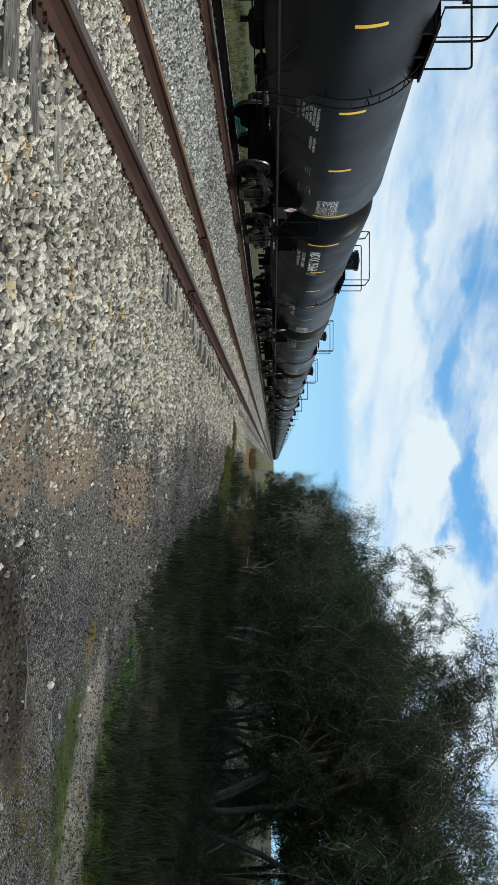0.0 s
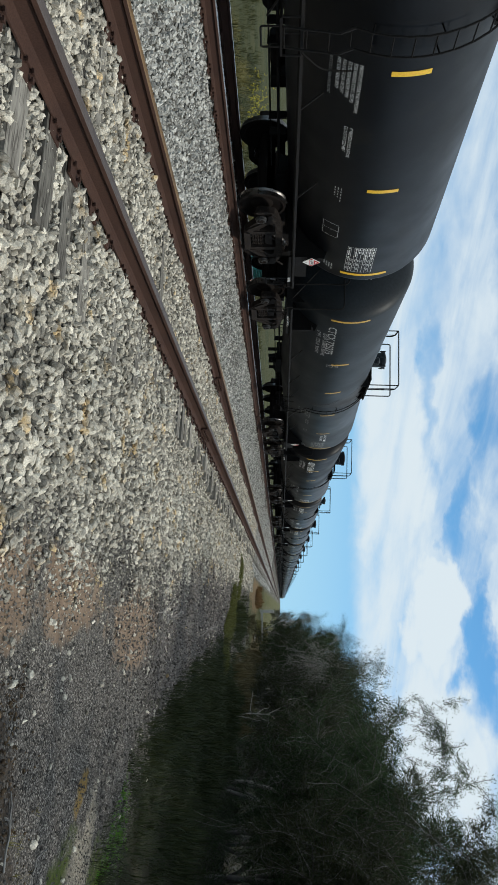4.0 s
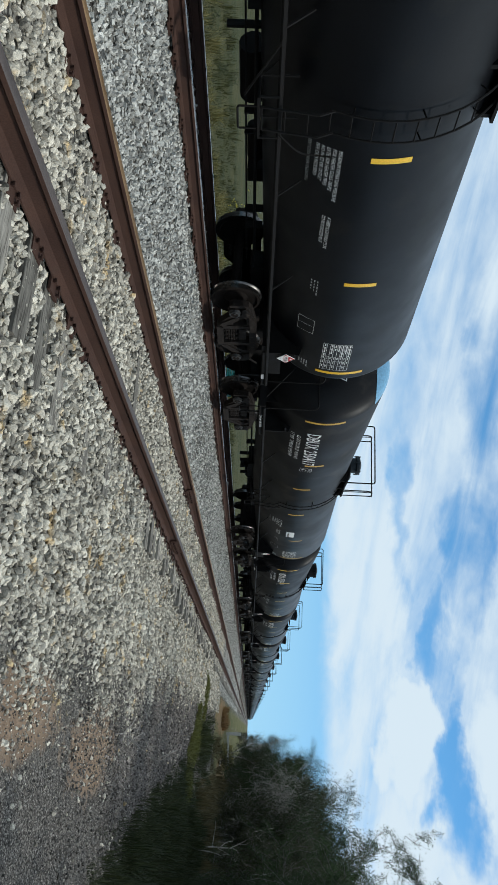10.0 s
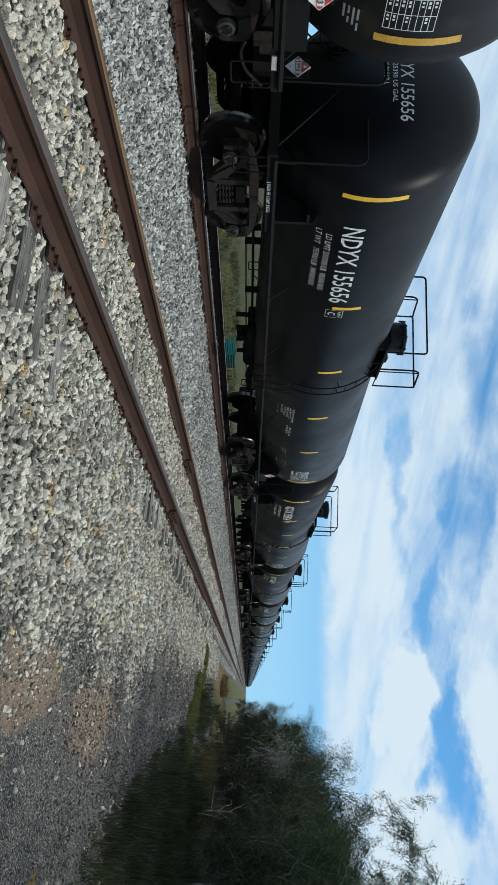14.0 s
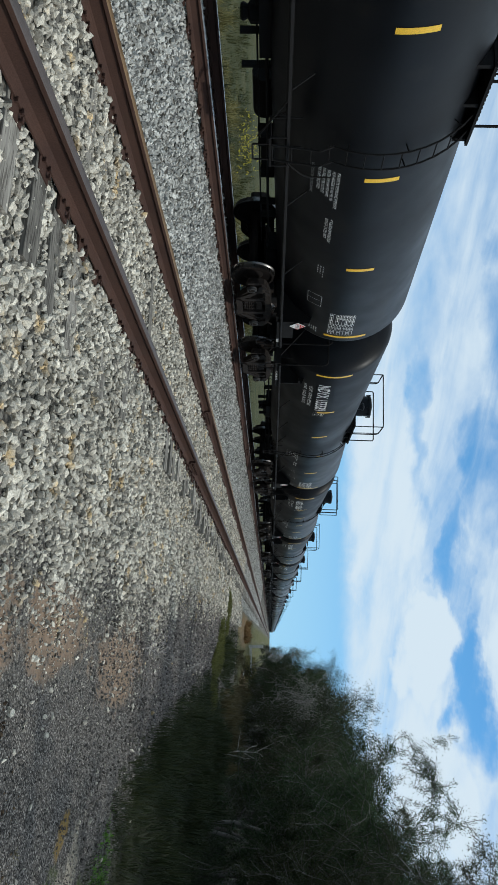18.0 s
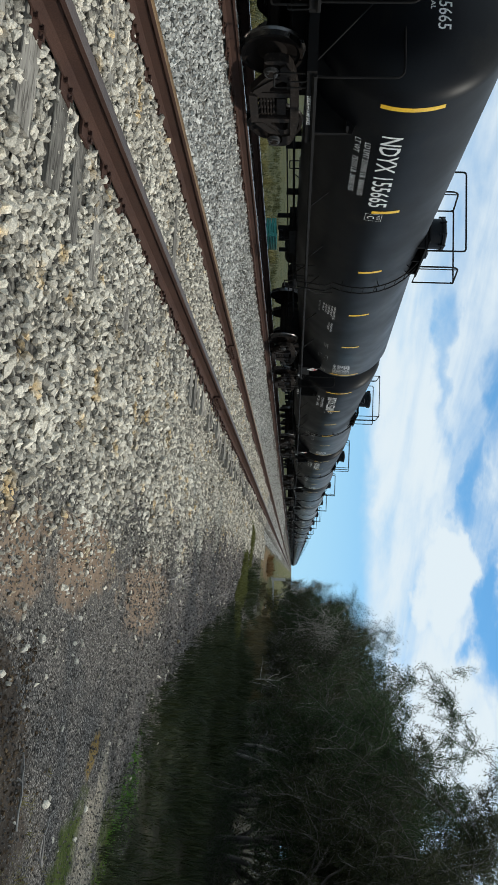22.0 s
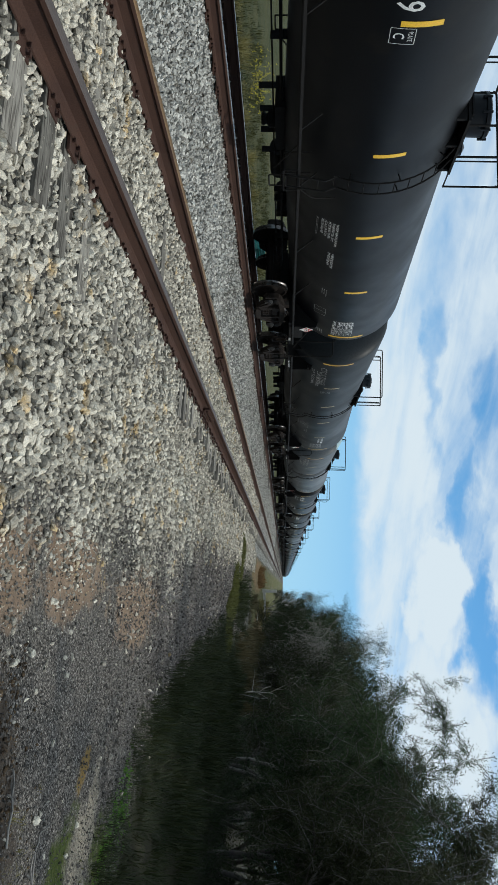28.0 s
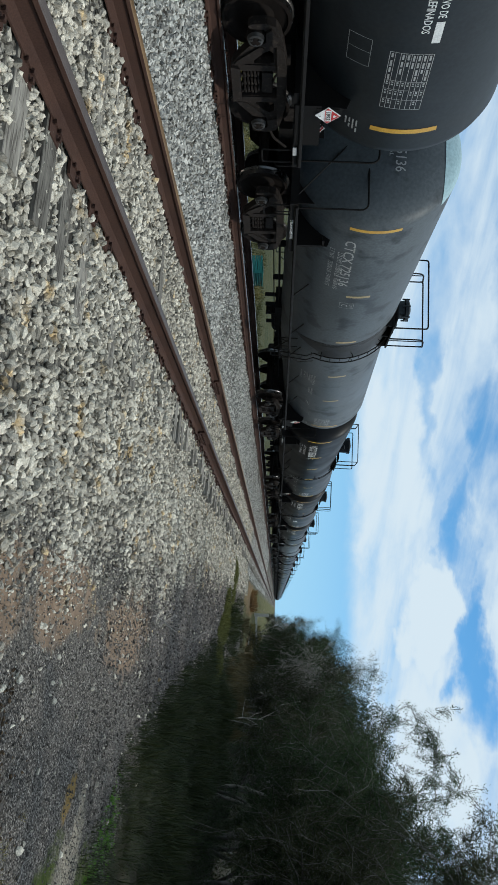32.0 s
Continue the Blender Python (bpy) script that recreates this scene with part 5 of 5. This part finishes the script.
def leaves_mesh(name, rng, tips, per, size, material, scatter=0.10, slim=0.15):
    """Small leaflets, as slim points, round the twigs."""
    A, B = np.array([t[0] for t in tips]), np.array([t[1] for t in tips])
    idx = np.repeat(np.arange(len(A)), per)
    c = A[idx] + (B - A)[idx] * rng.random((len(idx), 1)) + rng.normal(0, scatter, (len(idx), 3))
    d = unit(rng.normal(0, 0.7, (len(idx), 3)) + unit(B - A)[idx] * 0.9 + np.array([0, 0, -0.15]))
    s = unit(np.cross(d, rng.normal(0, 1, d.shape)))
    L = size * rng.uniform(0.6, 1.4, (len(idx), 1))
    w = L * slim
    V = np.stack([c - s * w, c + s * w, c + d * L], 1).reshape(-1, 3)
    F = (np.arange(len(idx))[:, None] * 3 + np.arange(3)[None])
    return sheet(name, V, F, material)


def make_tree(label, seed, leafy, stems=3, per=9, size=0.075, levels=3, scatter=0.11, leaf=None, shape=0.6, girth=3.2):
    """A tree one metre tall for each unit of scale times six."""
    rng = np.random.default_rng(seed)
    segs, tips = [], []
    for k in range(stems):
        a = 2 * math.pi * (k + rng.random() * 0.6) / stems
        lean = rng.uniform(0.5, 1.0) * shape
        grow(rng, (0.12 * math.cos(a), 0.12 * math.sin(a), -0.1), (math.cos(a) * lean, math.sin(a) * lean, 1.0), 4.0 * rng.uniform(0.75, 1.05), 0.062, 0, segs, tips, -0.05, levels, (0.4, 1.05))
    top = np.percentile([s[1][2] for s in segs], 99.3)
    segs, tips = [s for s in segs if s[1][2] < top], [t for t in tips if t[1][2] < top]
    f = 5.3 / top
    segs, tips = [(a * f, b * f, ra, rb) for a, b, ra, rb in segs], [(a * f, b * f) for a, b in tips]
    # draw the crown in to its reach from the trunk
    reach = np.percentile([np.hypot(b[0], b[1]) for a, b in tips], 96)
    g = np.array([min(1.0, girth / reach)] * 2 + [1.0])
    segs, tips = [(a * g, b * g, ra, rb) for a, b, ra, rb in segs], [(a * g, b * g) for a, b in tips]
    near = lambda p: math.hypot(p[0], p[1]) < 1.08 * girth
    segs, tips = [q for q in segs if near(q[1])], [q for q in tips if near(q[1])]
    tree = stand("tree", label, "tree", pose(0, 0, 0), group="trees along the track")
    place("trunk", limbs_mesh("trunk", segs, BARK if leafy else DEAD), tree)
    if per:
        place("crown", leaves_mesh("crown", rng, tips, per, size, leaf or LEAF, scatter), tree)
    return tree


def at(x, y, scale=1.0, turn=0.0, sink=0.05, lean=0.0):
    z = float(ground_z(np.array([x]), np.array([y]))[0])
    return pose(x, y, z - sink, lean, 0, turn) @ Matrix.Diagonal((scale, scale, scale, 1))


rng_t = random.Random(21)
kinds = [make_tree("dark green feathery-leaved tree with many crooked grey stems", 1, True, 4, per=46, size=0.042, scatter=0.05, shape=0.32),
         make_tree("dark green wide thorny tree with tangled grey branches", 2, True, 4, per=46, size=0.042, scatter=0.05, shape=0.36),
         make_tree("olive-green tree with a thin crown and grey twigs", 3, True, 4, per=40, size=0.042, scatter=0.05, leaf=LEAF3, shape=0.34)]
far_kinds = [make_tree("dark green feathery-leaved tree further along the track", 4, True, 6, per=62, size=0.062, levels=2, scatter=0.12, shape=0.45, girth=2.75),
             make_tree("dark green bushy tree further along the track", 5, True, 6, per=58, size=0.062, levels=2, scatter=0.13, leaf=LEAF3, shape=0.45, girth=2.75)]
mid = make_tree("dark green thorny tree in the second row", 6, True, 4, per=22, size=0.055, scatter=0.06, shape=0.45, girth=6.0)
bare = make_tree("leafless grey tree with fine crooked twigs", 8, False, 3, per=0)
# place and height of each; the row draws nearer to the track further on
front = [(7.6, 6.2, 6.3, 1), (6.5, 9.8, 6.4, 0), (5.7, 12.8, 6.0, 2), (5.2, 16.0, 5.8, 0), (5.4, 19.6, 5.3, 0), (6.2, 23.6, 6.2, 2)]
second = [(9.6, 4.6, 6.2), (8.6, 8.4, 6.4), (7.8, 11.6, 6.3), (7.4, 14.6, 6.1), (7.0, 18.0, 6.0), (7.2, 21.8, 6.2), (11.4, 7.0, 6.4), (10.4, 11.6, 6.4), (9.6, 16.4, 6.4)]
back = [(7.0, 27.0, 6.6), (6.5, 31.0, 6.8), (6.1, 35.0, 7.2), (5.6, 39.0, 7.3), (5.2, 43.5, 7.4), (4.9, 48.5, 7.4), (4.7, 54.0, 7.4), (4.5, 60.0, 7.4), (4.3, 68.0, 7.2), (4.0, 80.0, 6.4),
        (3.6, 95.0, 4.8), (2.6, 120.0, 4.0), (5.0, 110.0, 5.0), (8.4, 33.0, 6.8), (7.8, 41.5, 7.0), (7.2, 52.0, 7.2)]
used = set()


def set_tree(tree, m):
    if tree in used:
        copy_thing(tree, m)
    else:
        tree.matrix_basis = m
        used.add(tree)


for x, y, h, k in front:
    set_tree(kinds[k], at(x, y, h / 6.0, rng_t.uniform(0, 360)))
for x, y, h in second:
    set_tree(mid, at(x, y, h / 6.0, rng_t.uniform(0, 360)))
for i, (x, y, h) in enumerate(back):
    set_tree(far_kinds[i % 2], at(x, y, h / 6.0 * rng_t.uniform(0.95, 1.05), rng_t.uniform(0, 360)))
for x, y, h, turn in ((2.5, 76.0, 5.8, 40), (4.9, 62.0, 6.0, 77), (4.6, 40.0, 5.8, 120), (4.6, 21.4, 5.3, 300)):
    set_tree(bare, at(x, y, h / 6.0, turn))


def make_bush(label, seed, h, per, leaf):
    rng = np.random.default_rng(seed)
    segs, tips = [], []
    for k in range(9):
        a = rng.uniform(0, 2 * math.pi)
        grow(rng, (rng.normal(0, 0.2), rng.normal(0, 0.2), -0.05), (math.cos(a) * 0.7, math.sin(a) * 0.7, rng.uniform(0.5, 1.2)), h * rng.uniform(0.7, 1.0), 0.012, 1, segs, tips, 0.0, 2, (0.4, 1.1))
    bush = stand("bush", label, "bush", pose(0, 0, 0), group="brush under the trees")
    place("brushwood", limbs_mesh("brushwood", segs, TWIG), bush)
    place("foliage", leaves_mesh("foliage", rng, tips, int(per * 1.3), 0.036, leaf, 0.045, 0.26), bush)
    return bush


bushes = [make_bush("low dark green leafy bush under the trees", 31, 1.3, 9, LEAF2), make_bush("low tangled dark brush at the foot of the trees", 32, 1.1, 7, LEAF)]
spots = []
for y in np.arange(6.4, 34.0, 0.8):
    e = brush_edge(y)
    low = float(np.interp(y, [6, 9, 12, 34], [0.34, 0.46, 0.62, 0.6]))
    spots.append((e + 0.45 + rng_t.uniform(0.0, 0.3), y + rng_t.uniform(-0.3, 0.3), low * rng_t.uniform(0.75, 1.1)))
    spots.append((e + 1.15 + rng_t.uniform(0.0, 0.5), y + rng_t.uniform(-0.3, 0.3), low * rng_t.uniform(0.95, 1.3)))
    spots.append((e + 2.2 + rng_t.uniform(0.0, 0.6), y + rng_t.uniform(-0.3, 0.3), low * rng_t.uniform(1.2, 1.7)))
    if y < 26:
        spots.append((e + 3.4 + rng_t.uniform(0.0, 0.8), y + rng_t.uniform(-0.3, 0.3), rng_t.uniform(1.2, 1.8)))
for x, y in [(a, b) for a in np.arange(7.5, 14.0, 1.5) for b in np.arange(4.0, 22.0, 1.6)]:
    spots.append((float(x) + rng_t.uniform(-0.5, 0.5), float(y) + rng_t.uniform(-0.5, 0.5), rng_t.uniform(1.5, 2.1)))
for y in np.arange(34.0, 62.0, 1.6):
    spots.append((3.4 + rng_t.uniform(0.0, 1.2), y, rng_t.uniform(0.7, 1.2)))
spots += [(0.49 * y + d, y, 2.1) for y in (19.0, 23.0, 25.5, 28.0) for d in (-1.2, -0.3, 0.6, 1.5)]
for i, (x, y, s) in enumerate(spots):
    m = at(x, y, s, rng_t.uniform(0, 360))
    if i < 2:
        bushes[i].matrix_basis = m
    else:
        copy_thing(bushes[i % 2], m)


def grass(name, label, material, patches, seed, category="grass"):
    """Blades as one sheet: patches of (x0, x1, y0, y1, clumps, blades in a clump, height, spread), with x0 and x1 moved along by a slope."""
    rng = np.random.default_rng(seed)
    V, F = [], []
    base = 0
    for x0, x1, y0, y1, clumps, blades, h, spread, slope in patches:
        cx, cy = rng.uniform(x0, x1, clumps), rng.uniform(y0, y1, clumps)
        if x1 - x0 < 3:
            cx = (cx + rng.uniform(x0, x1, clumps) - (x0 + x1) / 2) if y1 - y0 < 7 else cx
        if y1 - y0 < 7:
            cy = (cy + rng.uniform(y0, y1, clumps) - (y0 + y1) / 2)
        cx = cx + slope * (cy - y0)
        patchy = np.array([noise.noise((float(a) * 0.9, float(b) * 0.55, seed)) for a, b in zip(cx, cy)])
        keep = patchy > (-0.12 if spread > 0.35 or y1 - y0 > 7 else -0.9)
        cx, cy, patchy = cx[keep], cy[keep], patchy[keep]
        clumps = len(cx)
        hs = h * rng.uniform(0.5, 1.25, clumps) * np.maximum(0.6, 1 + 1.1 * patchy)
        n = clumps * blades
        i = np.repeat(np.arange(clumps), blades)
        a = rng.uniform(0, 2 * math.pi, n)
        out = np.stack([np.cos(a), np.sin(a)], -1)
        root = np.stack([cx[i], cy[i]], -1) + out * rng.uniform(0, 0.35, (n, 1)) * spread
        lean = rng.uniform(0.1, 1.0, (n, 1)) * spread
        z = ground_z(root[:, 0], root[:, 1]) - 0.02
        hh = (hs[i] * rng.uniform(0.6, 1.1, n))
        w = (0.002 + 0.008 * hh)[:, None] * np.stack([-out[:, 1], out[:, 0]], -1)
        mid, top = root + out * lean * 0.35, root + out * lean
        pts = [np.c_[root - w, z], np.c_[root + w, z], np.c_[mid + w * 0.8, z + 0.62 * hh], np.c_[mid - w * 0.8, z + 0.62 * hh], np.c_[top, z + hh * (1 - 0.3 * lean[:, 0] / max(spread, 0.01))]]
        V.append(np.stack(pts, 1).reshape(-1, 3))
        k = base + np.arange(n) * 5
        F.append(np.concatenate([np.stack([k, k + 1, k + 2], 1), np.stack([k, k + 2, k + 3], 1), np.stack([k + 3, k + 2, k + 4], 1)]))
        base += 5 * n
    me = sheet(name, np.concatenate(V), np.concatenate(F), material)
    return tagged(new(name, me), label, category, kind="stuff")


def along_brush(y0, y1, n, h, blades, spread, inside=-0.05, wide=0.75):
    """Patches that follow the brush's edge, one for each metre."""
    out = []
    for y in np.arange(y0, y1, 1.0):
        x = brush_edge(y + 0.5)
        out.append((x + inside, x + inside + wide, y, y + 1.0, n, blades, h, spread, brush_edge(y + 1.0) - brush_edge(y)))
    return out


# dark blades along the brush, shade included in their base colour
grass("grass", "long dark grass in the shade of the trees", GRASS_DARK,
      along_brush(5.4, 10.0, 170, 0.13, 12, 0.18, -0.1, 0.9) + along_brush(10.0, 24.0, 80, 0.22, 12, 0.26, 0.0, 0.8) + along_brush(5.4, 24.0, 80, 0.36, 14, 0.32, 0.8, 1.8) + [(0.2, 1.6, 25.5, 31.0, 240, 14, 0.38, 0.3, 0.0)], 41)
grass("grass", "short bright green grass beside the gravel path", GRASS_GREEN,
      [(2.95, 3.45, 6.2, 7.8, 2600, 9, 0.05, 0.06, -0.5)], 42)
grass("grass", "short olive grass in strips along the path and the ballast", GRASS_OLIVE,
      [(2.3, 2.6, 5.1, 5.9, 1100, 8, 0.035, 0.04, -0.75), (3.0, 3.9, 5.3, 6.2, 900, 8, 0.04, 0.05, -0.4), (0.75, 1.95, 21.2, 29.5, 5200, 8, 0.15, 0.14, -0.32)], 45)
grass("weeds", "brown and olive weeds in front of the far trees", STRAW_DULL,
      [(1.6, 4.2, 26.0, 44.0, 420, 26, 0.45, 0.34, 0.05), (0.6, 2.4, 36.0, 46.0, 200, 20, 0.25, 0.25, 0.0)], 46, "weeds")
grass("weeds", "tall brown weeds beside the far ballast", STRAW_BROWN,
      [(-0.8, -0.1, 48.0, 52.0, 130, 30, 0.42, 0.3, 0.0)], 47, "weeds")
grass("grass", "olive-green grass on the field beyond the train", GRASS_FIELD,
      [(-15.0, -11.6, 5.0, 32.0, 2600, 14, 0.20, 0.22, 0.0), (-26.0, -15.0, 8.0, 50.0, 2600, 12, 0.34, 0.42, 0.0)], 43)
grass("dry_grass", "pale straw-coloured grass tufts", STRAW,
      [(-16.5, -12.2, 8.0, 34.0, 110, 110, 0.5, 0.55, 0.0), (-1.2, 0.2, 50.0, 62.0, 120, 20, 0.14, 0.2, 0.0), (0.9, 2.6, 50.0, 84.0, 700, 20, 0.2, 0.2, 0.03), (1.7, 2.5, 4.4, 5.1, 120, 10, 0.08, 0.10, 0.0)], 44)

# low shrubs on the field, one with yellow flowers
for x, y, s in ((-16.0, 22.8, 0.9), (-17.2, 24.3, 0.8), (-20.5, 20.0, 1.0), (-21.5, 27.5, 1.1), (-19.0, 16.5, 0.9), (-23.0, 34.0, 1.2), (-24.0, 24.0, 1.2), (-18.0, 30.0, 0.9)):
    b = copy_thing(bushes[0], at(x, y, s, x * 50))
    tagged(b, "olive-green shrub on the field beyond the train", group="shrubs on the field")
FLOWER = leaf_material("yellow_flowers", (0.55, 0.45, 0.03), (0.65, 0.58, 0.06))
rng_fl = np.random.default_rng(5)
tips_fl = [(p, p + np.array([0, 0, 0.02])) for p in rng_fl.normal(0, 1, (160, 3)) * np.array([0.45, 0.6, 0.22]) + np.array([0, 0, 0.75])]
fl = tagged(new("flowers", leaves_mesh("flowers", rng_fl, tips_fl, 3, 0.06, FLOWER, 0.02)), "small yellow flowers on a field shrub", "flowers", kind="stuff")
fl.matrix_basis = at(-16.2, 23.0, 1.0)


# ---- small things at the far end and beyond the train ----
def make_post():
    post = stand("barrier_post", "white concrete post with a fallen white beam at its foot", "post", at(0.5, 60.0, 1.0, 0, 0.1))
    bm = bmesh.new()
    box(bm, -0.11, 0.11, -0.11, 0.11, 0.0, 1.18)
    bmesh.ops.bevel(bm, geom=bm.edges[:], offset=0.02, segments=1)
    part("shaft", bm, CONCRETE, post)
    bm = bmesh.new()
    box(bm, 0.1, 2.2, -0.08, 0.08, 0.16, 0.32, pose(0, 0, 0, 0, -3))
    bmesh.ops.bevel(bm, geom=bm.edges[:], offset=0.015, segments=1)
    part("beam", bm, CONCRETE, post)


def make_crate():
    crate = stand("crate", "teal slatted plastic crate beside the far track", "crate", at(-10.9, 24.0, 1.25, 4, 0.0))
    for k in range(5):
        bm = bmesh.new()
        box(bm, 0.22, 0.24, -0.5, 0.5, 0.02 + k * 0.065, 0.065 + k * 0.065)
        box(bm, -0.24, -0.22, -0.5, 0.5, 0.02 + k * 0.065, 0.065 + k * 0.065)
        box(bm, -0.24, 0.24, -0.50, -0.48, 0.02 + k * 0.065, 0.065 + k * 0.065)
        box(bm, -0.24, 0.24, 0.48, 0.50, 0.02 + k * 0.065, 0.065 + k * 0.065)
        part("slat", bm, TEAL, crate)
    bm = bmesh.new()
    box(bm, -0.22, 0.22, -0.48, 0.48, 0.0, 0.02)
    part("bottom", bm, TEAL, crate)


def make_branch(x, y, length, turn, seed, up=0.3, material=None, r=0.035):
    rng = np.random.default_rng(seed)
    segs, tips = [], []
    grow(rng, (0, 0, 0.02), (0, 1, up), length, r, 1, segs, tips, 0.0, 2, (0.3, 0.8))
    ob = new("dead_branch", limbs_mesh("dead_branch", segs, material or DEAD))
    ob.matrix_basis = at(x, y, 1.0, turn, -0.02)
    tagged(ob, "bleached dead branch lying at the edge of the brush", "branch", "dead branches")


CONCRETE = surf("weathered_white_concrete", (0.50, 0.48, 0.44), (0.62, 0.60, 0.56), 4.0, 0.85, 0.0, 0.004, 30)
TEAL = surf("teal_plastic", (0.02, 0.20, 0.17), (0.03, 0.26, 0.22), 4.0, 0.5, fine=30)
make_post()
make_crate()
for x, y, length, turn, seed, up in ((3.3, 24.0, 1.9, 78, 3, 1.1), (0.15, 9.5, 0.8, 12, 4, 0.05), (0.3, 10.4, 0.45, 20, 5, 0.05), (1.5, 4.6, 0.5, 100, 6, 0.05), (1.9, 5.2, 0.4, 30, 7, 0.05)):
    make_branch(x, y, length, turn, seed, up, None, 0.03 if up > 0.5 else 0.008)
rng_r = random.Random(9)
for i in range(9):
    bm = bmesh.new()
    bmesh.ops.create_icosphere(bm, subdivisions=1, radius=1)
    for v in bm.verts:
        v.co = Vector((v.co.x * rng_r.uniform(0.7, 1.2), v.co.y * rng_r.uniform(0.7, 1.2), v.co.z * 0.6))
    s = rng_r.uniform(0.06, 0.16)
    bmesh.ops.scale(bm, vec=(s, s, s), verts=bm.verts[:])
    ob = part("rock", bm, CONCRETE)
    ob.matrix_basis = at(2.6 + rng_r.uniform(-0.7, 0.6), 48 + rng_r.uniform(-2.5, 3), 1, rng_r.uniform(0, 90), 0.0)
    tagged(ob, "pale lump of broken concrete on the grass", "rock", "broken concrete")


# ---- motion of the train ----
def travelled(t):
    return -4.157 + 5.8786 * t + 0.02211 * t ** 2 - 4.02e-5 * t ** 3


def motions():
    for k, car, wheels in CARS:
        walk(car, [(t, pose(FAR_X, k * PITCH - travelled(t), FAR_TOP)) for t in range(0, 33, 2)])
        for w in wheels:
            y = w.location.y
            walk(w, [(n / 15, pose(0, y, 0.457, math.degrees((travelled(n / 15) + k) / 0.457))) for n in range(0, 481)])


motions()
